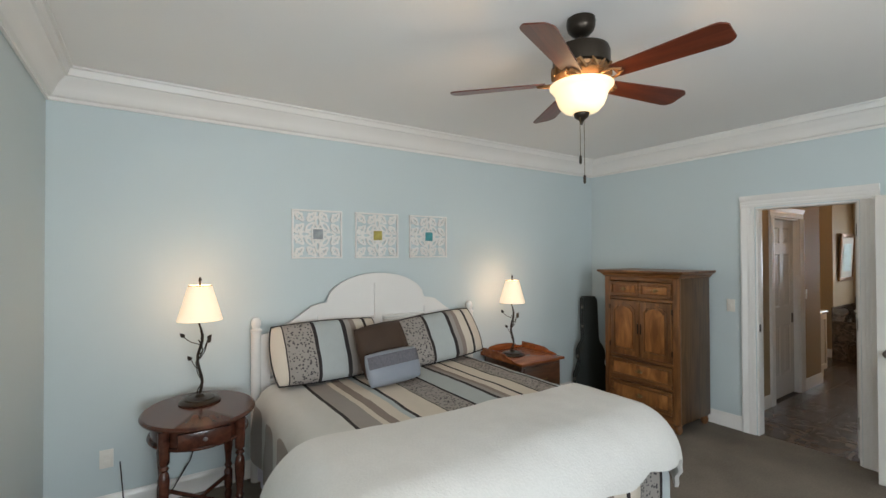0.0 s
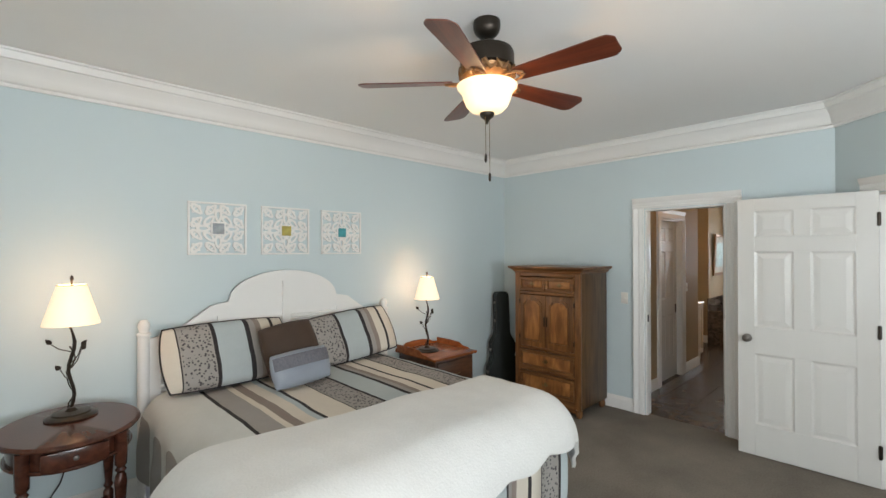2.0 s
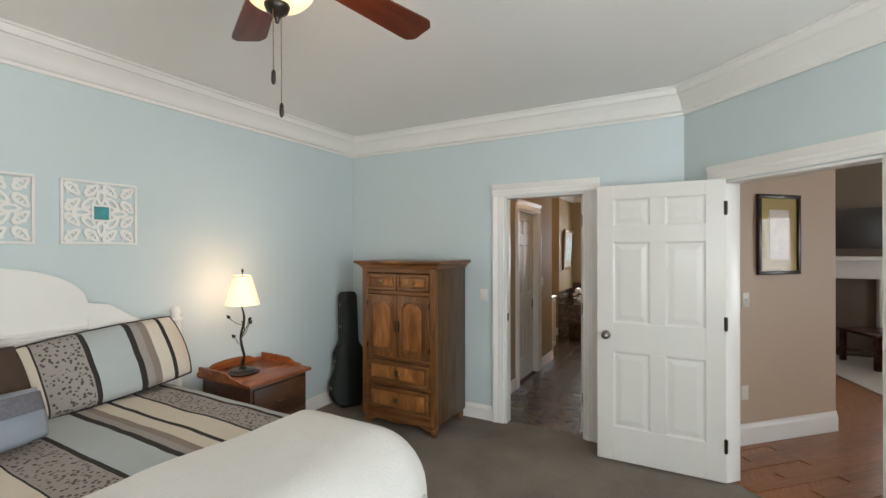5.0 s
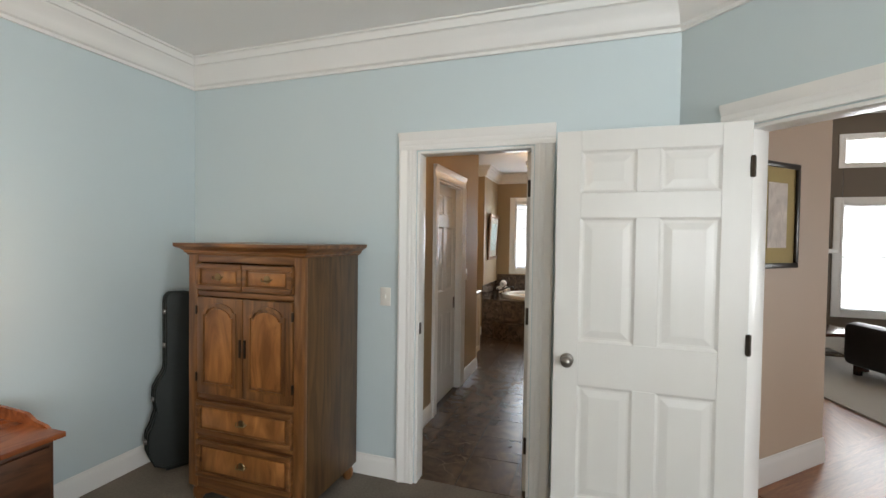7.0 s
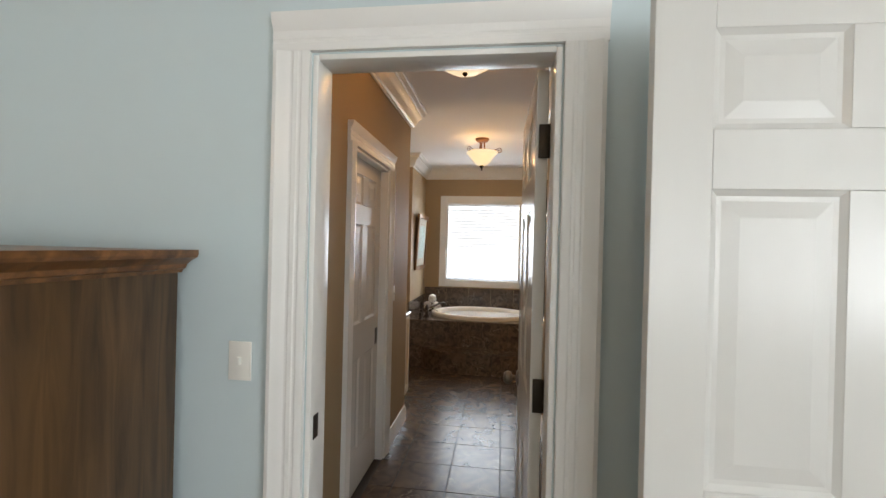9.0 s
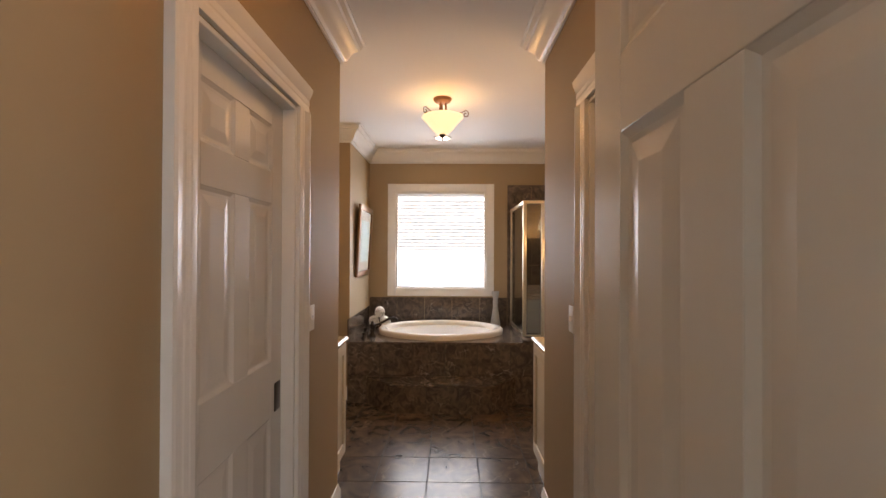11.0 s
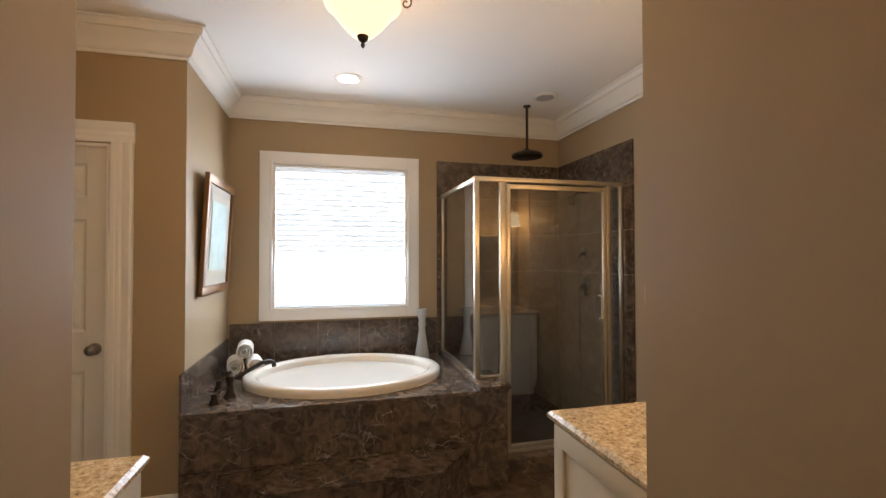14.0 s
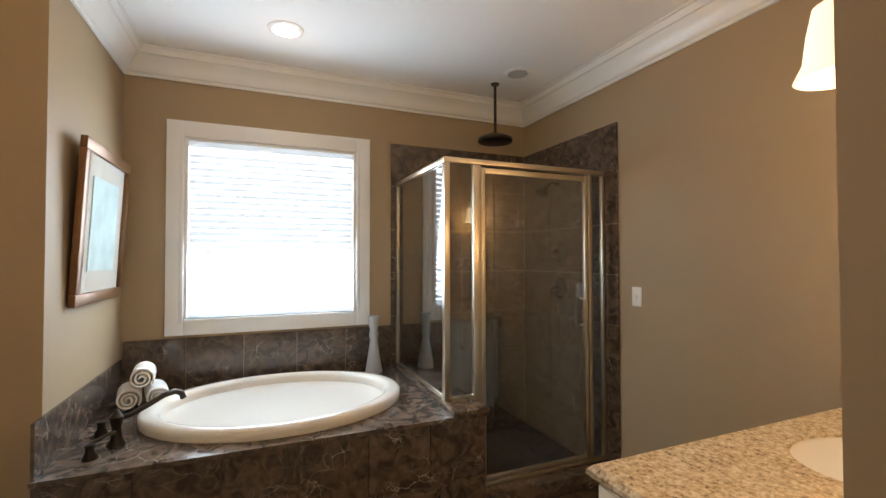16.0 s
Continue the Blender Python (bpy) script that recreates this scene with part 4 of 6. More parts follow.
def fret_picture(x0, photo_color, label):
    """White fretwork square with a little photo in the middle."""
    w, h, d = 0.41, 0.39, 0.018
    t = thing("fretwork_picture", label, "wall art", pose(x0 + w / 2, 3.998, 1.812), "three fretwork pictures over the bed")
    bm = bmesh.new()
    f = 0.014
    for a in ((-w / 2, -h / 2, w / 2, -h / 2 + f), (-w / 2, h / 2 - f, w / 2, h / 2), (-w / 2, -h / 2 + f, -w / 2 + f, h / 2 - f), (w / 2 - f, -h / 2 + f, w / 2, h / 2 - f)):
        bx(bm, a[0], -d, a[1], a[2], 0, a[3], 0.002)
    part("outer_frame", bm, WHITE, t)
    leaf = bmesh.new()
    n = 20
    outer = [(0.052 * math.cos(2 * math.pi * k / n), 0.026 * math.sin(2 * math.pi * k / n) * (1 - 0.25 * math.cos(2 * math.pi * k / n))) for k in range(n)]
    inner = [(x * 0.55, y * 0.42) for x, y in outer]
    vs = [[leaf.verts.new((x, yy, z)) for x, z in ring] for ring, yy in ((outer, -d + 0.002), (inner, -d + 0.002), (inner, -0.002), (outer, -0.002))]
    for a, b in zip(vs, vs[1:] + vs[:1]):
        for k in range(n):
            leaf.faces.new((a[k], a[(k + 1) % n], b[(k + 1) % n], b[k]))
    bmesh.ops.recalc_face_normals(leaf, faces=leaf.faces)
    me = mesh_of("fret_leaf", leaf, WHITE, 40)
    c = 0.098
    for i in range(4):
        for k in range(4):
            px, pz = (i - 1.5) * c, (k - 1.5) * c * 0.95
            if i in (1, 2) and k in (1, 2):
                continue
            ang = 45 if (i + k) % 2 else -45
            share("fret_leaf", me, t, Matrix.Translation((px, 0, pz)) @ Matrix.Rotation(radians(ang), 4, "Y"))
            share("fret_leaf", me, t, Matrix.Translation((px, 0, pz)) @ Matrix.Rotation(radians(ang), 4, "Y") @ Matrix.Translation((0, 0.003, 0)) @ Matrix.Rotation(radians(90), 4, "Y") @ Matrix.Scale(0.72, 4))
    for px, pz, ang in ((-0.1, 0.0, 0), (0.1, 0, 0), (0, 0.098, 90), (0, -0.098, 90)):
        share("fret_leaf", me, t, Matrix.Translation((px, 0, pz)) @ Matrix.Rotation(radians(ang), 4, "Y"))
    for sx in (-1, 1):
        for sz in (-1, 1):
            share("fret_leaf", me, t, Matrix.Translation((sx * 0.062, 0.001, sz * 0.06)) @ Matrix.Rotation(radians(45 * sx * sz), 4, "Y"))
    part("photo_mount", box(-0.052, -d - 0.002, -0.052, 0.052, -0.004, 0.052, 0.001), WHITE, t)
    part("photo", box(-0.040, -d - 0.004, -0.040, 0.040, -d - 0.0025, 0.040), mat("tiny_photo", photo_color, 0.4, var=1.2, scale=25), t, "small colour photo")


fret_picture(1.405, (0.30, 0.33, 0.35), "white fretwork wall square with grey photo centre")
fret_picture(1.93, (0.40, 0.34, 0.08), "white fretwork wall square with yellow photo centre")
fret_picture(2.455, (0.05, 0.27, 0.30), "white fretwork wall square with teal photo centre")


def leaf_mesh(s=0.034):
    bm = bmesh.new()
    pts = [(0, 0), (0.35, 0.42), (0.75, 0.30), (1.2, 0), (0.75, -0.30), (0.35, -0.42)]
    lo = [bm.verts.new((x * s, y * s, 0.004 * (1 - abs(y)))) for x, y in pts]
    hi = [bm.verts.new((x * s, y * s, 0.004 * (1 - abs(y)) + 0.002)) for x, y in pts]
    for i in range(6):
        bm.faces.new((lo[i], lo[(i + 1) % 6], hi[(i + 1) % 6], hi[i]))
    bm.faces.new(lo[::-1])
    bm.faces.new(hi)
    return bm


def table_lamp(at, label, s=1.0):
    t = thing("table_lamp", label, "lamp", at, "bedside lamps")
    part("base", lathe([(0.0, 0), (0.115, 0), (0.118, 0.008), (0.105, 0.016), (0.09, 0.02), (0.085, 0.028), (0.03, 0.034), (0.016, 0.05), (0.0, 0.05)], 28, None, None), BRONZE, t)
    stem = [(0.012 * math.sin(k * 0.9), 0.010 * math.cos(k * 1.1), 0.04 + k * 0.042) for k in range(12)] + [(0, 0, 0.56)]
    part("stem", tube(stem, [0.009] * 10 + [0.006, 0.005, 0.005], 8), BRONZE, t)
    part("stem_vine", tube([(-0.014 * math.sin(k * 1.2 + 1), 0.014 * math.cos(k * 1.2), 0.04 + k * 0.035) for k in range(11)], 0.004, 6), BRONZE, t)
    me = mesh_of("leaf", leaf_mesh(), BRONZE)
    for z, ang, ln, up in ((0.20, 200, 0.055, 0.07), (0.27, 20, 0.05, 0.09), (0.36, 170, 0.085, 0.05), (0.30, 330, 0.045, 0.09), (0.15, 100, 0.05, 0.06)):
        a = radians(ang)
        tip = (ln * math.cos(a), ln * math.sin(a), z + up)
        part("twig", tube([(0, 0, z), (tip[0] * 0.6, tip[1] * 0.6, z + up * 0.4), tip], 0.0028, 5), BRONZE, t)
        share("leaf", me, t, Matrix.Translation(tip) @ Matrix.Rotation(a, 4, "Z") @ Matrix.Rotation(radians(-50), 4, "Y") @ Matrix.Rotation(radians(70), 4, "X"))
    sh = part("shade", lathe([(0.115 * s, 0.515), (0.111 * s, 0.53), (0.058 * s, 0.735), (0.055 * s, 0.735), (0.109 * s, 0.53), (0.113 * s, 0.517)], 32, None, None), SHADE, t, "glowing cream linen shade")
    sh.visible_shadow = False
    part("shade_ring", tube([(0.0585 * s * math.cos(k * math.pi / 12), 0.0585 * s * math.sin(k * math.pi / 12), 0.733) for k in range(25)], 0.003, 6), BRONZE, t)
    part("finial", lathe([(0.0, 0.79), (0.007, 0.78), (0.010, 0.768), (0.005, 0.755), (0.004, 0.72), (0, 0.72)], 12), BRONZE, t)
    return t


table_lamp(pose(0.75, 3.66, 0.722, 0, 0, 10), "lit bronze vine table lamp with cream shade on round table", 1.12)
table_lamp(pose(3.466, 3.72, 0.652, 0, 0, -30), "lit bronze vine table lamp with cream shade on nightstand", 1.08)

tb = thing("side_table", "dark mahogany oval side table with turned legs", "table", pose(0.74, 3.55, 0))
part("tabletop", lathe([(0.0, 0.696), (0.94, 0.696), (0.99, 0.701), (1.0, 0.708), (0.985, 0.716), (0.955, 0.720), (0.95, 0.7215), (0, 0.7215)], 56, None, None, 0.31, 0.37), MAHOG, tb)
part("apron", lathe([(0.80, 0.585), (0.82, 0.585), (0.82, 0.696), (0.80, 0.696)], 48, None, None, 0.31, 0.37), MAHOG, tb)
part("apron_bead", lathe([(0.80, 0.580), (0.86, 0.580), (0.875, 0.588), (0.86, 0.596), (0.80, 0.596)], 48, None, None, 0.31, 0.37), MAHOG, tb)
part("drawer_front", box(-0.13, -0.325, 0.60, 0.13, -0.295, 0.685, 0.004), MAHOG, tb)
part("drawer_knob", lathe([(0, 0.02), (0.011, 0.016), (0.012, 0.010), (0.006, 0.004), (0.006, 0)], 16, None, Matrix.Translation((0, -0.325, 0.643)) @ Matrix.Rotation(radians(90), 4, "X")), PEWTER, tb, "small pewter knob")
LEG = [(0.014, 0.0), (0.020, 0.02), (0.024, 0.05), (0.016, 0.075), (0.024, 0.09), (0.026, 0.15), (0.026, 0.20), (0.015, 0.215), (0.025, 0.235), (0.017, 0.255), (0.021, 0.30), (0.026, 0.36), (0.029, 0.42), (0.024, 0.455), (0.016, 0.47), (0.026, 0.485), (0.017, 0.50), (0.028, 0.515), (0.030, 0.60), (0.030, 0.69)]
for sx in (-1, 1):
    for sy in (-1, 1):
        part("leg", lathe(LEG, 20, None, Matrix.Translation((sx * 0.19, sy * 0.225, 0))), MAHOG, tb)
part("stretcher", tube([(-0.19, -0.225, 0.17), (0.19, 0.225, 0.17)], 0.013), MAHOG, tb)
part("stretcher", tube([(-0.19, 0.225, 0.175), (0.19, -0.225, 0.175)], 0.013), MAHOG, tb)
single("lamp_cord", tube([(0.80, 3.93, 0.70), (0.79, 3.97, 0.5), (0.72, 3.96, 0.25), (0.60, 3.94, 0.06), (0.42, 3.92, 0.012), (0.35, 3.95, 0.10), (0.33, 3.985, 0.33)], 0.004, 6), CORD, "black lamp cord hanging behind the side table", "cable")

ns = thing("nightstand", "cherry topped nightstand with gallery rail and dark drawers", "nightstand", pose(3.56, 3.69, 0))
part("top", box(-0.285, -0.30, 0.625, 0.285, 0.30, 0.650, 0.006), CHERRY, ns)
part("carcass", box(-0.255, -0.265, 0.08, 0.255, 0.27, 0.625, 0.004), DARKWOOD, ns)
for z0, z1 in ((0.12, 0.34), (0.37, 0.60)):
    d = part("drawer_front", box(-0.235, -0.283, z0, 0.235, -0.262, z1, 0.006), DARKWOOD, ns)
    part("drawer_pull", tube([(-0.05, -0.284, (z0 + z1) / 2), (-0.04, -0.30, (z0 + z1) / 2 - 0.01), (0.04, -0.30, (z0 + z1) / 2 - 0.01), (0.05, -0.284, (z0 + z1) / 2)], 0.004, 6), BRASS, d)
for x in (-0.24, 0.24):
    for y in (-0.25, 0.25):
        part("foot", box(x - 0.025, y - 0.025, 0, x + 0.025, y + 0.025, 0.08, 0.004), DARKWOOD, ns)
gal = [(-0.285, 0.65), (-0.285, 0.665), (-0.20, 0.675), (-0.16, 0.70), (-0.06, 0.712), (0.06, 0.712), (0.16, 0.70), (0.20, 0.675), (0.285, 0.665), (0.285, 0.65)]
part("back_gallery", prism([(x, z - 0.002) for x, z in gal], -0.008, 0.008, None, Matrix.Translation((0, 0.285, 0)) @ UPRIGHT), CHERRY, ns)
for x in (-0.277, 0.277):
    gs = [(-0.20, 0.648), (-0.18, 0.66), (-0.10, 0.672), (-0.05, 0.698), (0.10, 0.705), (0.275, 0.705), (0.275, 0.648)]
    part("side_gallery", prism(gs, -0.008, 0.008, None, Matrix.Translation((x, 0, 0)) @ Matrix(((0, 0, 1, 0), (1, 0, 0, 0), (0, 1, 0, 0), (0, 0, 0, 1)))), CHERRY, ns)

# ---- armoire ----
ar = thing("armoire", "honey pine armoire with arched doors and drawers", "armoire", pose(4.46, 2.99, 0))
AW = 0.39  # half width along y; the front is at x = 0, facing -x
# side panels take the darkened pine, shade painted in
part("side_panel", box(0.03, -AW, 0.09, 0.55, -AW + 0.022, 1.42, 0.003), PINE_SHADED, ar)
part("side_panel", box(0.03, AW - 0.022, 0.09, 0.55, AW, 1.42, 0.003), PINE_SHADED, ar)
part("back_panel", box(0.535, -AW + 0.022, 0.09, 0.55, AW - 0.022, 1.42), PINE, ar)
part("bottom_board", box(0.03, -AW + 0.022, 0.09, 0.535, AW - 0.022, 0.12), PINE, ar)
for y0, y1 in ((-AW, -AW + 0.065), (AW - 0.065, AW)):
    part("front_stile", box(0.0, y0, 0.09, 0.03, y1, 1.42, 0.004), PINE, ar)
for z0, z1 in ((0.09, 0.155), (0.375, 0.40), (0.60, 0.63), (1.185, 1.215), (1.375, 1.42)):
    part("front_rail", box(0.003, -AW + 0.065, z0, 0.03, AW - 0.065, z1, 0.003), PINE_H, ar)
prof = [(0.03, 1.415), (-0.004, 1.415), (-0.008, 1.424), (-0.016, 1.428), (-0.020, 1.440), (-0.036, 1.452), (-0.052, 1.460), (-0.056, 1.468), (-0.056, 1.482), (0.03, 1.482)]
bm = bmesh.new()
rings = []
for x0, y0, mx_, my_ in ((0.56, -AW, 0, 1), (0, -AW, 1, 1), (0, AW, 1, -1), (0.56, AW, 0, -1)):
    rings.append([bm.verts.new((x0 + mx_ * o, y0 + my_ * o, z)) for o, z in prof])
for a, b in zip(rings, rings[1:]):
    for k in range(len(prof)):
        j = (k + 1) % len(prof)
        bm.faces.new((a[k], a[j], b[j], b[k]))
bm.faces.new(rings[0])
bm.faces.new(rings[-1])
bmesh.ops.recalc_face_normals(bm, faces=bm.faces)
part("cornice", bm, PINE_H, ar, smooth=20)
part("top_board", box(0.02, -AW + 0.02, 1.46, 0.56, AW - 0.02, 1.481), PINE_H, ar)
for x in (0.04, 0.51):
    for y in (-AW + 0.04, AW - 0.04):
        part("bracket_foot", lathe([(0.022, 0), (0.034, 0.02), (0.036, 0.05), (0.030, 0.075), (0.040, 0.091)], 16, None, Matrix.Translation((x, y, 0))), PINE, ar)
FRONT = Matrix(((0, 0, -1, 0), (1, 0, 0, 0), (0, 1, 0, 0), (0, 0, 0, 1)))  # outline x, y -> y, z; depth -> -x


def arm_drawer(y0, y1, z0, z1, pulls):
    d = part("drawer", box(-0.006, y0, z0, 0.02, y1, z1, 0.004), PINE_H, ar)
    bm = bmesh.new()
    b = 0.028
    for a in ((y0, z0, y1, z0 + b), (y0, z1 - b, y1, z1), (y0, z0 + b, y0 + b, z1 - b), (y1 - b, z0 + b, y1, z1 - b)):
        bx(bm, -0.019, a[0], a[1], -0.005, a[2], a[3], 0.004)
    part("drawer_moulding", bm, PINE_H, d)
    part("drawer_field", box(-0.013, y0 + b + 0.012, z0 + b + 0.012, -0.005, y1 - b - 0.012, z1 - b - 0.012, 0.005), BURL, d)
    for y in pulls:
        bm = tube([(-0.014, y - 0.035, (z0 + z1) / 2 + 0.004), (-0.028, y - 0.026, (z0 + z1) / 2 - 0.010), (-0.028, y + 0.026, (z0 + z1) / 2 - 0.010), (-0.014, y + 0.035, (z0 + z1) / 2 + 0.004)], 0.0035, 6)
        lathe([(0.0, 0.006), (0.020, 0.003), (0.022, 0.0)], 12, bm, Matrix.Translation((-0.013, y, (z0 + z1) / 2)) @ Matrix.Rotation(radians(-90), 4, "Y"))
        part("drawer_pull", bm, BRASS, d, "aged brass bail pull")


ap = [(-AW + 0.06, 0.092), (-AW + 0.06, 0.045), (-AW + 0.11, 0.050), (-AW + 0.17, 0.074), (-0.08, 0.066), (0.0, 0.058), (0.08, 0.066), (AW - 0.17, 0.074), (AW - 0.11, 0.050), (AW - 0.06, 0.045), (AW - 0.06, 0.092)]
part("apron", prism(ap, -0.026, -0.004, None, FRONT), PINE_H, ar)
arm_drawer(-AW + 0.07, -0.003, 1.222, 1.368, [-0.165])
arm_drawer(0.003, AW - 0.07, 1.222, 1.368, [0.165])
arm_drawer(-AW + 0.07, AW - 0.07, 0.405, 0.595, [0.0])
arm_drawer(-AW + 0.07, AW - 0.07, 0.160, 0.370, [0.0])


def arch(y0, y1, z0, z1, rise, n=14):
    """A cathedral panel outline."""
    pts = [(y0, z0), (y1, z0)]
    for k in range(n + 1):
        f = k / n
        s = math.sin(f * math.pi)
        pts.append((y1 + (y0 - y1) * f, z1 - rise + rise * s ** 0.75 if 0.12 < f < 0.88 else z1 - rise))
    return pts


for y0, y1, hinge in ((-AW + 0.07, -0.002, -AW + 0.066), (0.002, AW - 0.07, AW - 0.066)):
    d = part("cupboard_door", box(-0.008, y0, 0.635, 0.018, y1, 1.18, 0.004), PINE, ar)
    inner = arch(y0 + 0.055, y1 - 0.055, 0.70, 1.135, 0.05)
    ic = ((y0 + y1) / 2, 0.91)
    bm = bmesh.new()
    outer = arch(y0 + 0.040, y1 - 0.040, 0.685, 1.150, 0.05)
    vs = [[bm.verts.new((x, yy, zz)) for yy, zz in ring] for ring, x in ((outer, -0.008), (outer, -0.016), (inner, -0.018), (inner, -0.008))]
    for a, b in zip(vs, vs[1:]):
        for k in range(len(a)):
            j = (k + 1) % len(a)
            bm.faces.new((a[k], a[j], b[j], b[k]))
    bmesh.ops.recalc_face_normals(bm, faces=bm.faces)
    part("arched_moulding", bm, PINE, d, smooth=30)
    part("door_panel", prism([(ic[0] + (a - ic[0]) * 0.90, ic[1] + (b - ic[1]) * 0.93) for a, b in inner], 0.006, 0.016, None, FRONT), BURL, d, "figured veneer panel")
    yk = y1 - 0.014 if y1 < 0.1 else y0 + 0.014
    part("latch", box(-0.014, yk - 0.007, 0.86, -0.006, yk + 0.007, 0.96, 0.002), BRONZE, d)
    for z in (0.70, 1.08):
        part("door_hinge", box(-0.013, hinge - 0.006, z, -0.002, hinge + 0.006, z + 0.05, 0.002), BRONZE, d)

# ---- guitar case ----
gc = thing("guitar_case", "black guitar case standing upright in the corner", "guitar case", pose(4.74, 3.77, 0.0, -4, 0, -30))


def case_half(z):
    """Half width of the case by height."""
    keys = [(0.03, 0.10), (0.06, 0.155), (0.14, 0.185), (0.24, 0.185), (0.33, 0.150), (0.39, 0.132), (0.46, 0.145), (0.53, 0.142), (0.59, 0.115), (0.63, 0.085), (0.68, 0.078), (1.08, 0.075), (1.12, 0.070), (1.145, 0.05)]
    for (a, b), (c, d) in zip(keys, keys[1:]):
        if z <= c:
            f = (z - a) / (c - a)
            f = f * f * (3 - 2 * f)
            return b + (d - b) * f
    return 0.05


zs = [0.03 + k * (1.115 / 44) for k in range(45)]
outl = [(case_half(z), z) for z in zs] + [(-case_half(z), z) for z in reversed(zs)]
bm = prism(outl, -0.062, 0.062, None, UPRIGHT)
part("case_shell", bm, BLACK, gc, smooth=30)
for dd in (-0.062, 0.0, 0.062):
    part("case_binding", tube([(x * 1.005, dd, z) for x, z in outl] + [(outl[0][0], dd, outl[0][1])], 0.006, 6), BLACK, gc)
for x, z in ((-0.145, 0.46), (-0.19, 0.2), (-0.078, 0.80), (-0.075, 1.02)):
    part("latch", box(x - 0.012, -0.02, z - 0.014, x + 0.010, 0.02, z + 0.014, 0.003), PEWTER, gc, "steel latch")
part("foot", box(-0.09, -0.055, 0.0, 0.09, 0.055, 0.036, 0.01), BLACK, gc)

# ---- ceiling fan ----
FX, FY = 2.21, 1.865
fan = thing("ceiling_fan", "bronze ceiling fan with mahogany blades and lit glass bowl", "ceiling fan", pose(FX, FY, 0))
part("canopy", lathe([(0.0, CEIL), (0.066, CEIL), (0.068, CEIL - 0.022), (0.066, CEIL - 0.030), (0.067, CEIL - 0.036), (0.060, CEIL - 0.056), (0.044, CEIL - 0.074), (0.024, CEIL - 0.084), (0.0, CEIL - 0.085)], 32), BRONZE, fan)
part("downrod", tube([(0, 0, CEIL - 0.08), (0, 0, 2.635)], 0.013, 12), BRONZE, fan)
part("motor", lathe([(0.0, 2.655), (0.03, 2.654), (0.10, 2.645), (0.126, 2.632), (0.134, 2.612), (0.134, 2.545), (0.12, 2.535), (0.0, 2.535)], 40), BRONZE, fan)
part("scroll_band", lathe([(0.118, 2.538), (0.130, 2.534), (0.124, 2.520), (0.131, 2.502), (0.115, 2.490), (0.09, 2.482), (0.0, 2.482)], 40), GILT, fan, "gilt scrollwork band")
scroll = bmesh.new()
for k in range(12):
    a0 = 2 * math.pi * k / 12
    tube([((0.136 - 0.004 * (q % 2)) * math.cos(a0 + q * 0.11), (0.136 - 0.004 * (q % 2)) * math.sin(a0 + q * 0.11), 2.520 + 0.024 * math.sin(q * 1.25 + k)) for q in range(6)], [0.004, 0.009, 0.007, 0.010, 0.007, 0.003], 6, scroll)
part("scrollwork", scroll, GILT, fan, "cast gilt leaf scrolls")
part("light_fitter", lathe([(0.05, 2.484), (0.062, 2.470), (0.058, 2.455), (0.0, 2.455)], 24), BRONZE, fan)
bowl = part("glass_bowl", lathe([(0.143, 2.462), (0.149, 2.458), (0.148, 2.450), (0.136, 2.438), (0.124, 2.420), (0.116, 2.392), (0.104, 2.362), (0.080, 2.336), (0.045, 2.325), (0.0, 2.323)], 40), ALABASTER, fan, "lit alabaster glass bowl")
bowl.visible_shadow = False
part("finial", lathe([(0.0, 2.268), (0.006, 2.272), (0.008, 2.284), (0.014, 2.292), (0.032, 2.306), (0.038, 2.322), (0.036, 2.334), (0.0, 2.336)], 20), BRONZE, fan)
BL0 = 60
bl_me = iron_me = None
out = [(0.17, -0.048), (0.585, -0.070), (0.612, -0.068), (0.634, -0.050), (0.640, -0.040), (0.640, 0.040), (0.634, 0.050), (0.612, 0.068), (0.585, 0.070), (0.17, 0.048)]
for k in range(5):
    m = Matrix.Rotation(radians(BL0 + 72 * k), 4, "Z") @ Matrix.Translation((0, 0, 2.478)) @ Matrix.Rotation(radians(-13), 4, "X")
    if not bl_me:
        bl_me = mesh_of("blade", prism(out, -0.003, 0.003), BLADE, 30)
        b2 = bmesh.new()
        for sg in (-1, 1):
            tube([(0.10, sg * 0.012, -0.006), (0.14, sg * 0.035, -0.008), (0.175, sg * 0.030, -0.007), (0.205, sg * 0.008, -0.006), (0.185, sg * 0.004, -0.006)], 0.007, 6, b2)
        bx(b2, 0.09, -0.014, -0.012, 0.15, 0.014, -0.003, 0.003)
        iron_me = mesh_of("blade_iron", b2, GILT, 40)
    share("blade", bl_me, fan, m)
    share("blade_iron", iron_me, fan, m)
for dx, z in ((-0.024, 2.12), (0.006, 2.03)):
    part("pull_chain", tube([(dx * 0.5, 0, 2.330), (dx, -0.01, 2.30), (dx, -0.012, z)], 0.0014, 5), BRASS, fan)
    part("chain_pull", lathe([(0, z + 0.002), (0.006, z - 0.008), (0.007, z - 0.035), (0.003, z - 0.045), (0, z - 0.046)], 12, None, Matrix.Translation((dx, -0.012, 0))), BRONZE, fan)


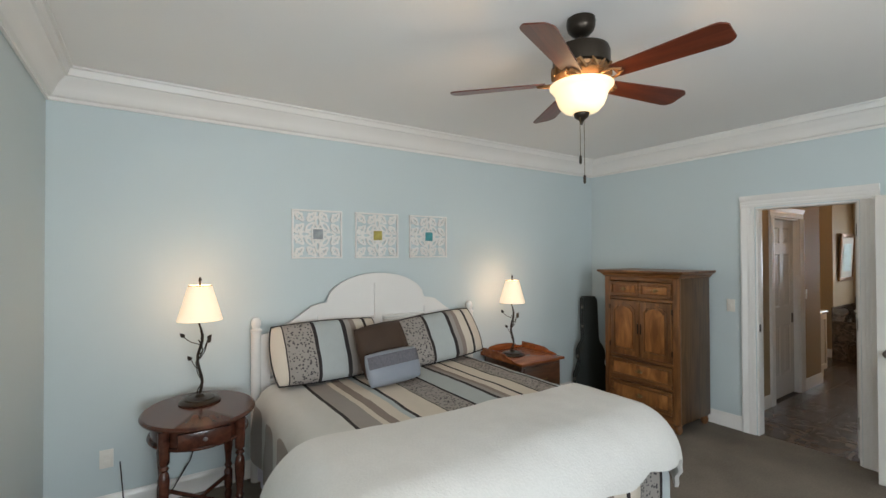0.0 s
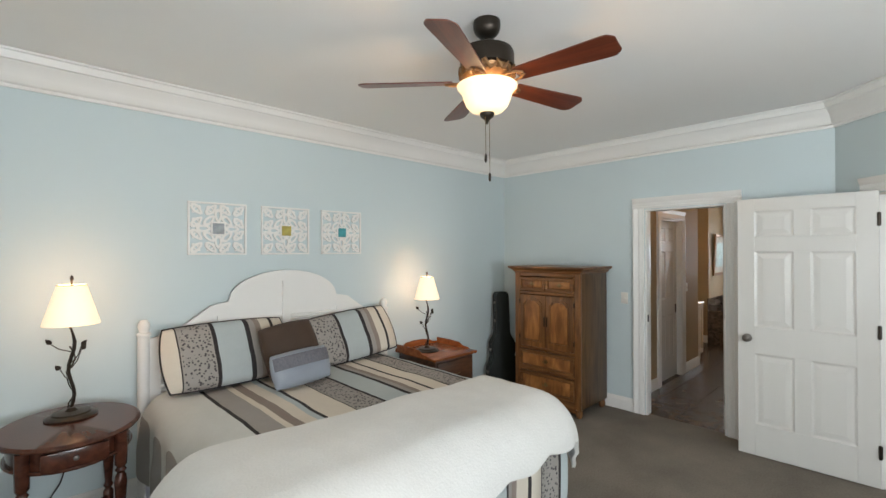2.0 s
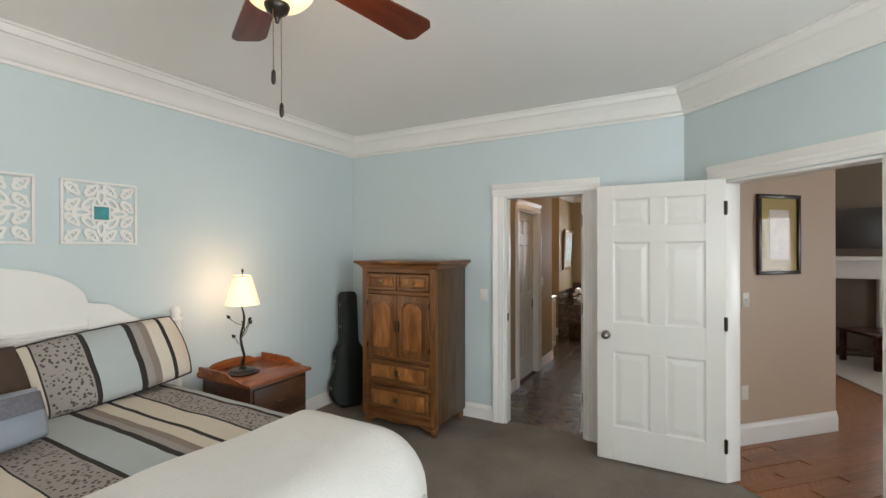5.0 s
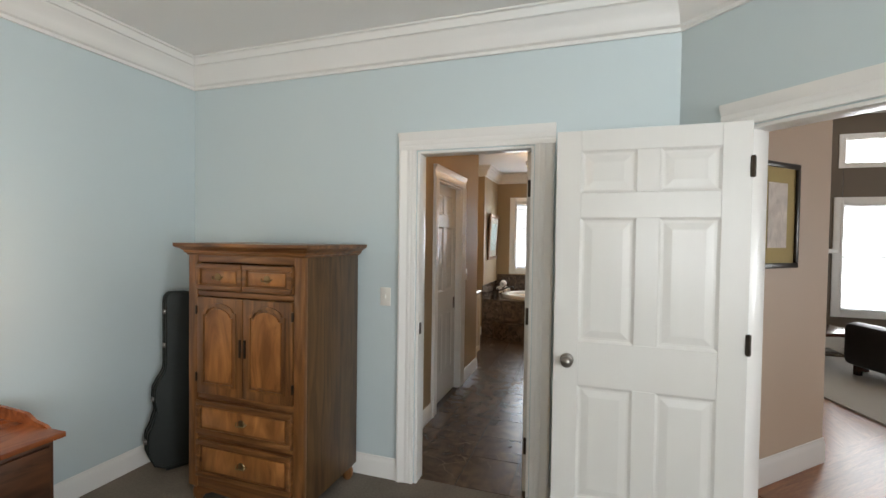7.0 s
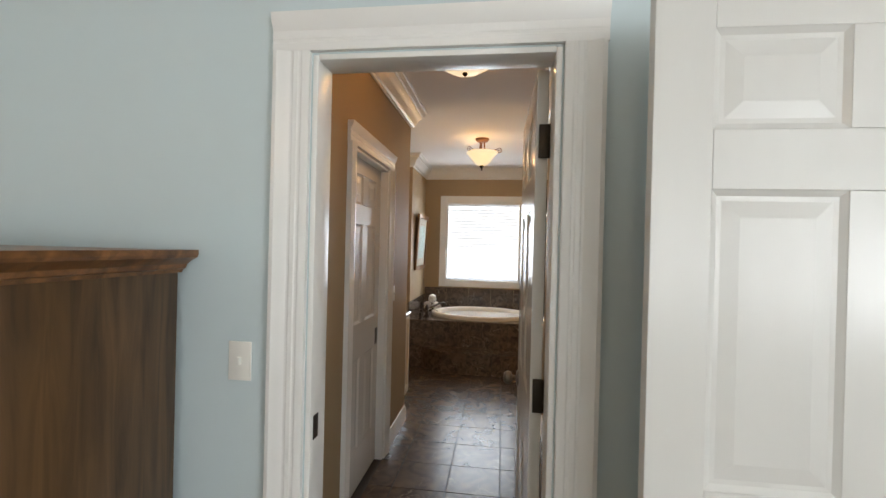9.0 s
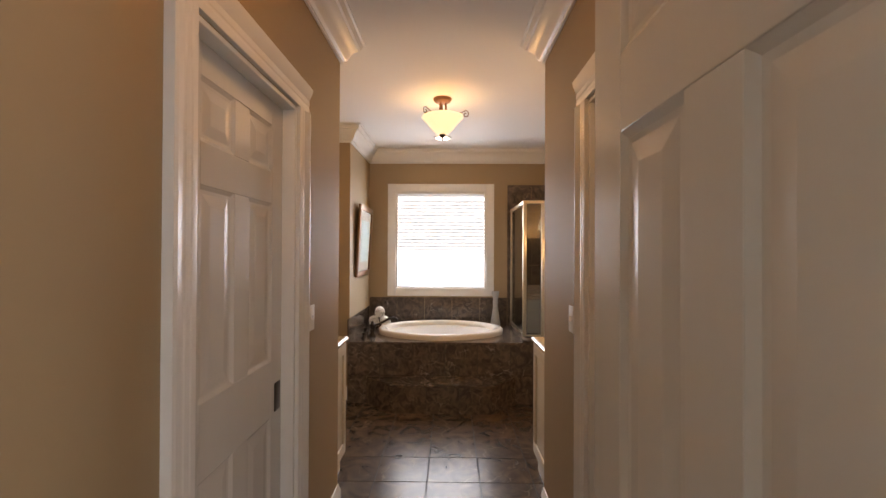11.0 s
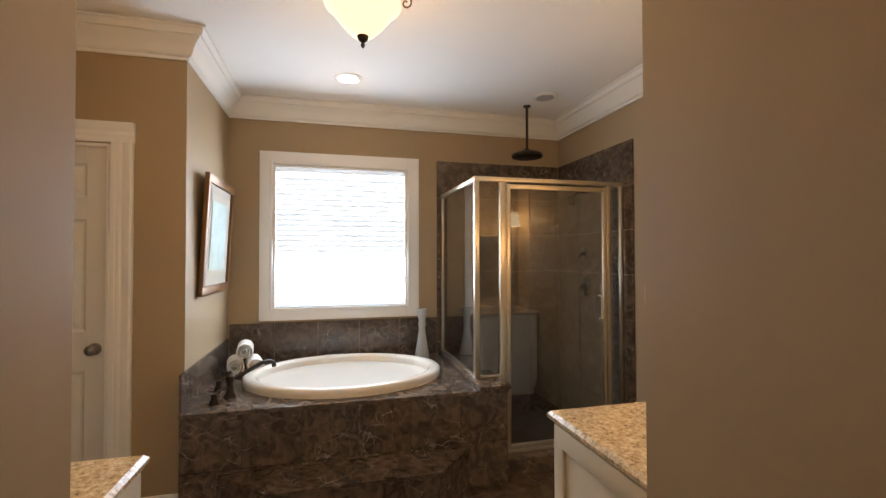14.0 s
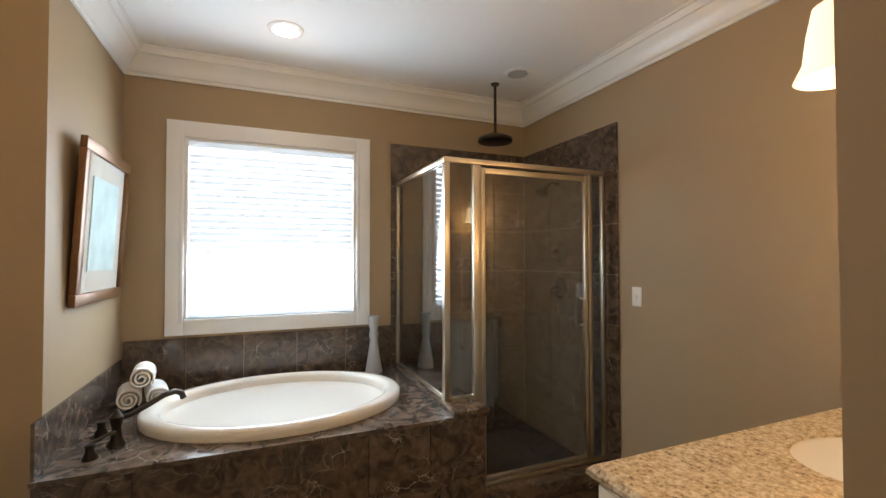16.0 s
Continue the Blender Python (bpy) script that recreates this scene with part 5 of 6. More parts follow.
def plate(name, label, at, kind="switch"):
    """A cover plate on a wall: x across, -y out."""
    t = thing(name, label, "switch" if kind == "switch" else "outlet", at)
    part("cover_plate", box(-0.036, -0.006, -0.058, 0.036, 0.0, 0.058, 0.003), PLATE, t)
    if kind == "switch":
        part("toggle", box(-0.005, -0.016, -0.010, 0.005, -0.005, 0.012, 0.002), PLATE, t)
    else:
        for z in (-0.022, 0.022):
            part("socket", box(-0.016, -0.008, z - 0.013, 0.016, -0.005, z + 0.013, 0.002), PLATE, t)
    return t


plate("light_switch", "white toggle switch on the blue wall", pose(5.06, 2.43, 1.155, 0, 0, -90))
plate("wall_outlet", "white outlet low on the blue wall", pose(0.26, 4.0, 0.36), "outlet")
plate("light_switch", "white switch on the tan corridor wall", pose(7.08, 2.47, 1.15))
plate("light_switch", "white switch on the tan corridor wall beside the pocket door", pose(7.02, 1.30, 1.16, 0, 0, 180))
plate("light_switch", "white switch beside the shower", pose(9.22, -0.05, 1.17, 0, 0, 180))
plate("light_switch", "white switch on the beige hall wall", pose(*along(LIV[0], LIV[1], 0.56), 1.17, 0, 0, -45.5))
plate("wall_outlet", "white outlet low on the beige hall wall", pose(*along(LIV[0], LIV[1], 0.55), 0.42, 0, 0, -45.5), "outlet")


def picture(name, label, at, w, h, frame_mat, mat_color, art_color, fw=0.03, border=0.07):
    t = thing(name, label, "picture", at)
    bm = bmesh.new()
    for a in ((-w / 2, -h / 2, w / 2, -h / 2 + fw), (-w / 2, h / 2 - fw, w / 2, h / 2), (-w / 2, -h / 2 + fw, -w / 2 + fw, h / 2 - fw), (w / 2 - fw, -h / 2 + fw, w / 2, h / 2 - fw)):
        bx(bm, a[0], -0.03, a[1], a[2], -0.001, a[3], 0.004)
    part("picture_frame", bm, frame_mat, t)
    part("mount", box(-w / 2 + fw, -0.014, -h / 2 + fw, w / 2 - fw, -0.003, h / 2 - fw), mat("mount_card", mat_color, 0.8, var=0.05), t)
    part("art_print", box(-w / 2 + fw + border, -0.018, -h / 2 + fw + border, w / 2 - fw - border, -0.0145, h / 2 - fw - border), art_color, t)
    g = part("glazing", box(-w / 2 + fw, -0.022, -h / 2 + fw, w / 2 - fw, -0.0205, h / 2 - fw), PICGLASS, t)
    g.visible_shadow = False
    return t


BLACKGOLD = mat("black_gold_frame", (0.03, 0.022, 0.014), 0.3, 0.2, var=0.5, scale=30)
GOLD = mat("antique_gold_frame", (0.20, 0.10, 0.04), 0.35, 0.5, var=0.4, scale=25)
PRINT = mat("street_sketch_print", (0.62, 0.58, 0.54), 0.8, var=1.1, scale=16, fine=0.5, fine_scale=60)
BATHPRINT = mat("blue_green_print", (0.45, 0.55, 0.53), 0.8, var=0.8, scale=9, fine=0.2)
pa2 = along(LIV[0], LIV[1], 0.90)
picture("framed_print", "framed sketch with gold mount on the hall wall", pose(*pa2, 1.70, 0, 0, -45.5), 0.46, 0.66, BLACKGOLD, (0.50, 0.40, 0.17), PRINT, 0.032, 0.095)
picture("framed_print", "gold framed blue print above the tub", pose(9.95, 2.796, 1.57, 3), 0.70, 0.76, GOLD, (0.52, 0.48, 0.40), BATHPRINT, 0.055, 0.10)

# ---- corridor and bathroom things ----
cl = thing("ceiling_light", "lit flush alabaster bowl ceiling light", "ceiling light", pose(6.15, 1.88, -0.04))
part("stem", tube([(0, 0, BCEIL + 0.04), (0, 0, 2.58)], 0.012), BRONZE, cl)
part("canopy", lathe([(0, BCEIL + 0.04), (0.10, BCEIL + 0.04), (0.09, BCEIL + 0.01), (0, BCEIL)], 28), BRONZE, cl)
g = part("glass_bowl", lathe([(0.165, 2.575), (0.160, 2.55), (0.13, 2.505), (0.08, 2.475), (0, 2.465)], 36), LAMPGLASS, cl, "lit frosted glass bowl")
g.visible_shadow = False
part("finial", lathe([(0.012, 2.47), (0.016, 2.46), (0.008, 2.45), (0, 2.445)], 14), BRONZE, cl)
part("rim", tube([(0.165 * math.cos(k * math.pi / 18), 0.165 * math.sin(k * math.pi / 18), 2.577) for k in range(37)], 0.008, 6), BRONZE, cl)

pl = thing("pendant_light", "lit semi-flush glass bowl with scrolled bronze arms", "ceiling light", pose(8.62, 1.90, 0))
COPPER = mat("brushed_copper_bronze", (0.28, 0.15, 0.09), 0.32, 0.9, var=0.2, scale=20)
part("canopy", lathe([(0, BCEIL), (0.075, BCEIL), (0.075, BCEIL - 0.012), (0.06, BCEIL - 0.03), (0.04, BCEIL - 0.04), (0, BCEIL - 0.04)], 28), COPPER, pl)
for k in range(3):
    a = 2 * math.pi * k / 3 + 0.3
    part("stem", tube([(0.025 * math.cos(a), 0.025 * math.sin(a), BCEIL - 0.03), (0.03 * math.cos(a), 0.03 * math.sin(a), 2.55)], 0.009), COPPER, pl)
    c = 0.19
    pts = [(0.10 + 0.0, 2.545)] + [(c + 0.028 * math.sin(q * 0.55) * (1 - q / 16), 2.55 + 0.03 * math.cos(q * 0.55) * (1 - q / 16)) for q in range(14)]
    part("scroll_arm", tube([(r * math.cos(a), r * math.sin(a), z) for r, z in pts], 0.004, 6), COPPER, pl)
g = part("glass_bowl", lathe([(0.165, 2.545), (0.168, 2.535), (0.150, 2.52), (0.125, 2.49), (0.085, 2.44), (0.05, 2.405), (0.0, 2.395)], 36), LAMPGLASS, pl, "lit frosted glass bowl")
g.visible_shadow = False
part("finial", lathe([(0, 2.345), (0.007, 2.352), (0.010, 2.362), (0.006, 2.37), (0.022, 2.385), (0.026, 2.40), (0, 2.405)], 18), BRONZE, pl)

for x, y, lit in ((9.82, 1.92, True), (9.82, 0.40, False)):
    c = thing("recessed_light", "lit recessed can light with white trim" if lit else "unlit recessed shower light with white trim", "ceiling light", pose(x, y, 0))
    part("trim_ring", lathe([(0.072, BCEIL - 0.001), (0.098, BCEIL - 0.001), (0.096, BCEIL - 0.008), (0.075, BCEIL - 0.012), (0.070, BCEIL - 0.006)], 32), WHITE, c)
    part("lens", lathe([(0, BCEIL - 0.0105), (0.068, BCEIL - 0.0105), (0.068, BCEIL - 0.0065), (0, BCEIL - 0.0065)], 32), CANGLOW if lit else CERAMIC, c)
sl = thing("recessed_light", "lit recessed can light in the living room ceiling", "ceiling light", pose(8.6, -1.9, 0))
part("trim_ring", lathe([(0.085, 3.399), (0.11, 3.399), (0.108, 3.39), (0.08, 3.388)], 28), WHITE, sl)
part("lens", lathe([(0, 3.384), (0.078, 3.384), (0.078, 3.3875), (0, 3.3875)], 28), CANGLOW, sl)
sm = single("smoke_detector", lathe([(0, CEIL - 0.035), (0.05, CEIL - 0.035), (0.062, CEIL - 0.02), (0.065, CEIL), (0, CEIL)], 24), PLATE, "white smoke detector on the ceiling", "smoke detector", pose(3.72, 0.10, 0))

# tub deck: x from DX to the window wall
DX, DZ = 9.30, 0.59
deck = thing("tub_surround", "raised tub surround tiled in dark brown marble with a step", "tub surround", pose(0, 0, 0))
TC, TA, TB = (9.86, 1.93), 0.50, 0.67
hole = [(TC[0] + (TA - 0.06) * math.cos(2 * math.pi * k / 48), TC[1] + (TB - 0.06) * math.sin(2 * math.pi * k / 48)) for k in range(48)]


def deck_slab(z0, z1):
    """The deck's top with the tub's oval cut out of it."""
    bm = bmesh.new()
    x0, x1, y0, y1 = DX - 0.012, 10.428, 0.94, 2.818
    rim = []
    for x, y in hole:
        dx, dy = x - TC[0], y - TC[1]
        f = min((((x1 if dx > 0 else x0) - TC[0]) / dx) if abs(dx) > 1e-6 else 1e9, (((y1 if dy > 0 else y0) - TC[1]) / dy) if abs(dy) > 1e-6 else 1e9)
        rim.append((TC[0] + dx * f, TC[1] + dy * f))
    # square the corners by moving the nearest rim point onto each
    for cxy in ((x0, y0), (x0, y1), (x1, y0), (x1, y1)):
        k = min(range(48), key=lambda q: (rim[q][0] - cxy[0]) ** 2 + (rim[q][1] - cxy[1]) ** 2)
        rim[k] = cxy
    lv_ = [[bm.verts.new((x, y, z)) for x, y in ring] for ring, z in ((hole, z1), (rim, z1), (rim, z0), (hole, z0))]
    for a, b in zip(lv_, lv_[1:] + lv_[:1]):
        for k in range(48):
            bm.faces.new((a[k], a[(k + 1) % 48], b[(k + 1) % 48], b[k]))
    bmesh.ops.recalc_face_normals(bm, faces=bm.faces)
    return bm


part("deck_top", deck_slab(DZ - 0.02, DZ), MARBLE, deck, smooth=0)
part("deck_core", box(DX + 0.012, 0.95, 0.0, DX + 0.04, 2.815, DZ - 0.02), GROUT, deck)
part("deck_end", box(DX + 0.04, 0.95, 0.0, 9.39, 0.985, DZ - 0.02), GROUT, deck)
tiles = {}


def tile(parent, axis, a0, a1, b0, b1, depth, facing=1, gap=0.002, th=0.012, material=None):
    """One tile: axis 'x' lies in the plane x = depth (a: y, b: z), 'y' in y = depth (a: x, b: z), 'z' in z = depth (a: x, b: y)."""
    key = (axis, round(a1 - a0, 3), round(b1 - b0, 3), facing, th)
    if key not in tiles:
        w, h = a1 - a0 - 2 * gap, b1 - b0 - 2 * gap
        lo, hi = (0, th * facing) if facing > 0 else (th * facing, 0)
        d = {"x": (lo, -w / 2, -h / 2, hi, w / 2, h / 2), "y": (-w / 2, lo, -h / 2, w / 2, hi, h / 2), "z": (-w / 2, -h / 2, lo, w / 2, h / 2, hi)}[axis]
        tiles[key] = mesh_of("tile", box(*d), material or MARBLE)
    ca, cb = (a0 + a1) / 2, (b0 + b1) / 2
    return share("tile", tiles[key], parent, Matrix.Translation({"x": (depth, ca, cb), "y": (ca, depth, cb), "z": (ca, cb, depth)}[axis]))


def spans(a, b, step):
    n = max(1, round((b - a) / step))
    return [(a + (b - a) * i / n, a + (b - a) * (i + 1) / n) for i in range(n)]


for b in ((0.0, 0.27), (0.27, DZ - 0.02)):
    for a in spans(0.94, 2.818, 0.33):
        tile(deck, "x", a[0], a[1], b[0], b[1], DX + 0.012, -1)
for b in ((0.0, 0.27), (0.27, DZ - 0.02)):
    tile(deck, "y", DX + 0.0, 9.40, b[0], b[1], 0.952, -1)
# step with slanted ends
SX, SY0, SY1, SZ = 9.03, 1.45, 2.34, 0.255
part("step_core", prism([(SX + 0.012, SY0 + 0.008), (DX, 1.22), (DX, 2.61), (SX + 0.012, SY1 - 0.008)][::-1], 0, SZ - 0.014), GROUT, deck, smooth=0)
part("step_tread", prism([(SX - 0.012, SY0 - 0.005), (DX - 0.001, 1.195), (DX - 0.001, 2.635), (SX - 0.012, SY1 + 0.005)][::-1], SZ - 0.018, SZ), MARBLE, deck, smooth=0)
for a in spans(SY0, SY1, 0.30):
    tile(deck, "x", a[0], a[1], 0.0, SZ - 0.019, SX + 0.012, -1)
for sgn, y0, y1 in ((1, SY0, 1.2), (-1, SY1, 2.63)):
    part("tile", prism([(SX + 0.003, y0), (DX - 0.014, y1), (DX - 0.014, y1 + 0.012 * sgn), (SX + 0.01, y0 + 0.012 * sgn)], 0.001, SZ - 0.019), MARBLE, deck, smooth=0)
# backsplash tiles on the window wall and the alcove wall
bs = thing("backsplash", "dark brown marble tile band round the tub", "tile band", pose(0, 0, 0), "", "structure")
for a in spans(1.14, 2.806, 0.33):
    tile(bs, "x", a[0], a[1], DZ, 0.905, 10.428, -1)
for a in spans(9.30, 10.415, 0.33):
    tile(bs, "y", a[0], a[1], DZ, 0.80, 2.818, -1)

tub = thing("bathtub", "ivory oval drop-in whirlpool bathtub", "bathtub", pose(TC[0], TC[1], 0))
prof = [(1.0, DZ + 0.001), (1.005, DZ + 0.025), (1.0, DZ + 0.045), (0.975, DZ + 0.056), (0.92, DZ + 0.058), (0.885, DZ + 0.052), (0.865, DZ + 0.03), (0.84, DZ - 0.10), (0.78, DZ - 0.30), (0.66, DZ - 0.40), (0.4, DZ - 0.43), (0.0, DZ - 0.435)]
part("tub_shell", lathe(prof, 72, None, None, TA, TB), ACRYLIC, tub, smooth=60)
for yy, xx in ((-0.45, 0.17), (-0.1, 0.355), (0.35, 0.28)):
    part("jet", lathe([(0, 0.012), (0.018, 0.010), (0.022, 0.0), (0, 0.0)], 16, None, Matrix.Translation((xx, yy, DZ - 0.14)) @ Matrix.Rotation(radians(-80), 4, "Y")), NICKEL, tub)
part("overflow", lathe([(0, 0.010), (0.03, 0.008), (0.034, 0.0), (0, 0)], 20, None, Matrix.Translation((0.0, -0.572, DZ - 0.07)) @ Matrix.Rotation(radians(-80), 4, "X")), BRONZE, tub, "dark overflow cover")

fc = thing("tub_faucet", "oil-rubbed bronze deck tub faucet with curved spout", "faucet", pose(9.56, 2.62, DZ, 0, 0, 0))
part("spout_body", lathe([(0.036, 0), (0.036, 0.008), (0.022, 0.03), (0.018, 0.08), (0.024, 0.10), (0.026, 0.125), (0.014, 0.14), (0.008, 0.155), (0, 0.158)], 20), BRONZE, fc)
sp = [(0, 0, 0.112), (0.03, -0.05, 0.12), (0.07, -0.11, 0.145), (0.10, -0.16, 0.17), (0.13, -0.20, 0.175), (0.145, -0.225, 0.16), (0.15, -0.232, 0.135)]
part("spout", tube(sp, [0.013, 0.012, 0.012, 0.012, 0.013, 0.014, 0.015], 12), BRONZE, fc)
for dx, dy in ((-0.12, 0.06), (0.17, 0.10)):
    h = part("handle_base", lathe([(0.028, 0), (0.028, 0.008), (0.016, 0.03), (0.018, 0.05), (0.022, 0.06), (0, 0.066)], 18, None, Matrix.Translation((dx, dy, 0))), BRONZE, fc)
    part("lever", tube([(dx, dy, 0.058), (dx + 0.03, dy - 0.04, 0.075), (dx + 0.05, dy - 0.075, 0.08)], [0.009, 0.007, 0.009], 8), BRONZE, h)


def rolled_towel(at, label):
    bm = bmesh.new()
    pts = []
    for k in range(46):
        a = k / 45 * 5.2 * math.pi
        r = 0.014 + 0.049 * k / 45
        pts.append((r * math.cos(a), r * math.sin(a)))
    bm = bmesh.new()
    n = len(pts)
    grid = []
    for x in (-0.10, -0.095, 0, 0.095, 0.10):
        s = 0.97 if abs(x) > 0.097 else 1.0
        grid.append([bm.verts.new((x, p[0] * s, p[1] * s)) for p in pts])
    for a, b in zip(grid, grid[1:]):
        for k in range(n - 1):
            bm.faces.new((a[k], a[k + 1], b[k + 1], b[k]))
    bmesh.ops.recalc_face_normals(bm, faces=bm.faces)
    bmesh.ops.solidify(bm, geom=bm.faces[:], thickness=0.009)
    return single("rolled_towel", bm, TERRY, label, "towel", at, smooth=60, group="towels on the tub deck")


rolled_towel(pose(10.12, 2.705, DZ + 0.064, 0, 0, 12), "white rolled towel on the tub deck")
rolled_towel(pose(10.12, 2.575, DZ + 0.064, 0, 0, 14), "white rolled towel on the tub deck")
rolled_towel(pose(10.12, 2.64, DZ + 0.172, 0, 0, 8), "white rolled towel stacked on two others")
single("vase", lathe([(0.0, 0), (0.058, 0), (0.060, 0.01), (0.045, 0.10), (0.030, 0.20), (0.026, 0.24), (0.034, 0.27), (0.026, 0.30), (0.040, 0.36), (0.044, 0.40), (0.036, 0.40), (0.020, 0.30), (0, 0.29)], 28), CERAMIC, "tall grey ceramic candle holder on tub deck", "vase", pose(10.33, 1.29, DZ))

# ---- shower ----
SFX = 9.48  # front plane of the shower
sw = thing("wall_shower_tiles", "dark brown marble tile shower wall", "tile wall", pose(0, 0, 0), "", "structure")
for b in spans(0.0, 2.27, 0.33):
    for a in spans(-0.036, 1.14, 0.33):
        if not (b[1] <= DZ + 0.05 and a[0] > 1.05):
            tile(sw, "x", a[0], a[1], b[0], b[1], 10.4285, -1)
    for a in spans(9.36, 10.415, 0.33):
        tile(sw, "y", a[0], a[1], b[0], b[1], -0.0485, 1)
knee = thing("shower_knee_wall", "low marble-clad wall between tub and shower", "knee wall", pose(0, 0, 0), "", "structure")
part("knee_core", box(9.39, 1.07, 0, 10.415, 1.13, DZ - 0.03), GROUT, knee)
part("knee_front", box(9.40, 0.952, 0, 9.50, 1.07, DZ - 0.022), GROUT, knee)
part("knee_cap", box(DX - 0.02, 0.925, DZ + 0.001, 10.41, 1.135, DZ + 0.028, 0.006), MARBLE, knee)
for a in spans(9.51, 10.41, 0.33):
    for b in ((0.0, 0.29), (0.29, DZ)):
        tile(knee, "y", a[0], a[1], b[0], b[1], 1.07, -1)
part("curb", box(9.37, -0.034, 0, 9.52, 0.95, 0.10, 0.006), MARBLE, knee)
sh = thing("shower_enclosure", "framed glass shower enclosure with satin gold frame", "shower", pose(0, 0, 0))
TOP = 1.94
zc = DZ + 0.028


def bar(name, x0, y0, z0, x1, y1, z1):
    return part(name, box(x0, y0, z0, x1, y1, z1, 0.003), NICKEL, sh)


bar("corner_post", SFX - 0.018, 1.072, zc, SFX + 0.018, 1.108, TOP)
bar("door_post", SFX - 0.016, 0.875, 0.10, SFX + 0.016, 0.925, TOP)
bar("door_post", SFX - 0.014, 0.07, 0.10, SFX + 0.014, 0.10, TOP)
bar("wall_channel", SFX - 0.012, -0.034, 0.10, SFX + 0.012, -0.012, TOP)
bar("wall_channel", 10.385, 1.078, zc, 10.414, 1.102, TOP)
bar("header", SFX - 0.020, -0.034, TOP, SFX + 0.020, 1.11, TOP + 0.03)
bar("side_header", SFX + 0.02, 1.074, TOP, 10.414, 1.106, TOP + 0.03)
bar("sill_channel", SFX - 0.018, -0.012, 0.10, SFX + 0.018, 0.875, 0.125)
bar("side_sill", SFX + 0.018, 1.082, zc, 10.385, 1.098, zc + 0.015)
bar("corner_sill", SFX - 0.010, 0.925, zc, SFX + 0.010, 1.072, zc + 0.015)
for nm, b in (("glass_panel", (SFX + 0.018, 1.088, zc + 0.015, 10.385, 1.093, TOP)), ("glass_panel", (SFX - 0.003, 0.925, zc + 0.015, SFX + 0.003, 1.072, TOP)), ("glass_panel", (SFX - 0.003, -0.012, 0.125, SFX + 0.003, 0.07, TOP))):
    g = part(nm, box(*b), SHOWERGLASS, sh)
    g.visible_shadow = False
dr = part("shower_door", box(SFX - 0.004, 0.125, 0.155, SFX + 0.002, 0.852, TOP - 0.045), SHOWERGLASS, sh, "clear glass shower door")
dr.visible_shadow = False
bm = bmesh.new()
for b in ((0.104, 0.13, 0.125, TOP - 0.012), (0.847, 0.873, 0.125, TOP - 0.012)):
    bx(bm, SFX - 0.012, b[0], b[2], SFX + 0.010, b[1], b[3], 0.002)
for b in ((0.13, 0.155), (TOP - 0.045, TOP - 0.014)):
    bx(bm, SFX - 0.012, 0.13, b[0], SFX + 0.010, 0.847, b[1], 0.002)
part("door_frame", bm, NICKEL, dr)
part("door_handle", tube([(SFX - 0.012, 0.165, 0.98), (SFX - 0.045, 0.165, 0.99), (SFX - 0.045, 0.165, 1.14), (SFX - 0.012, 0.165, 1.15)], 0.007, 8), NICKEL, dr)

rh = thing("rain_shower_head", "dark bronze rain shower head hung from the ceiling", "shower head", pose(10.05, 0.45, 0))
part("flange", lathe([(0, BCEIL), (0.032, BCEIL), (0.028, BCEIL - 0.012), (0, BCEIL - 0.014)], 20), BRONZE, rh)
part("drop_pipe", tube([(0, 0, BCEIL - 0.01), (0, 0, 2.33)], 0.011, 12), BRONZE, rh)
part("head", lathe([(0, 2.335), (0.02, 2.33), (0.035, 2.31), (0.11, 2.295), (0.128, 2.28), (0.128, 2.262), (0.12, 2.256), (0, 2.256)], 36), BRONZE, rh)
for z in (1.18, 1.45):
    v = thing("shower_valve", "dark bronze round shower valve with lever", "valve", pose(9.95, -0.036, z))
    part("escutcheon", lathe([(0, 0.014), (0.07, 0.010), (0.082, 0.0), (0, 0)], 28, None, Matrix.Rotation(radians(-90), 4, "X")), BRONZE, v)
    part("lever", tube([(0, 0.012, 0), (0, 0.05, 0), (0.04, 0.055, -0.03)], [0.02, 0.016, 0.008], 10), BRONZE, v)
ha = thing("wall_shower_head", "dark bronze angled shower head on the tiled wall", "shower head", pose(9.95, -0.036, 1.96))
part("arm", tube([(0, 0, 0), (0, 0.06, 0.01), (0, 0.12, -0.03)], 0.010, 10), BRONZE, ha)
part("head", lathe([(0.014, 0.0), (0.045, -0.05), (0.047, -0.062), (0, -0.066)], 20, None, Matrix.Translation((0, 0.12, -0.025)) @ Matrix.Rotation(radians(35), 4, "X")), BRONZE, ha)

# ---- vanities ----


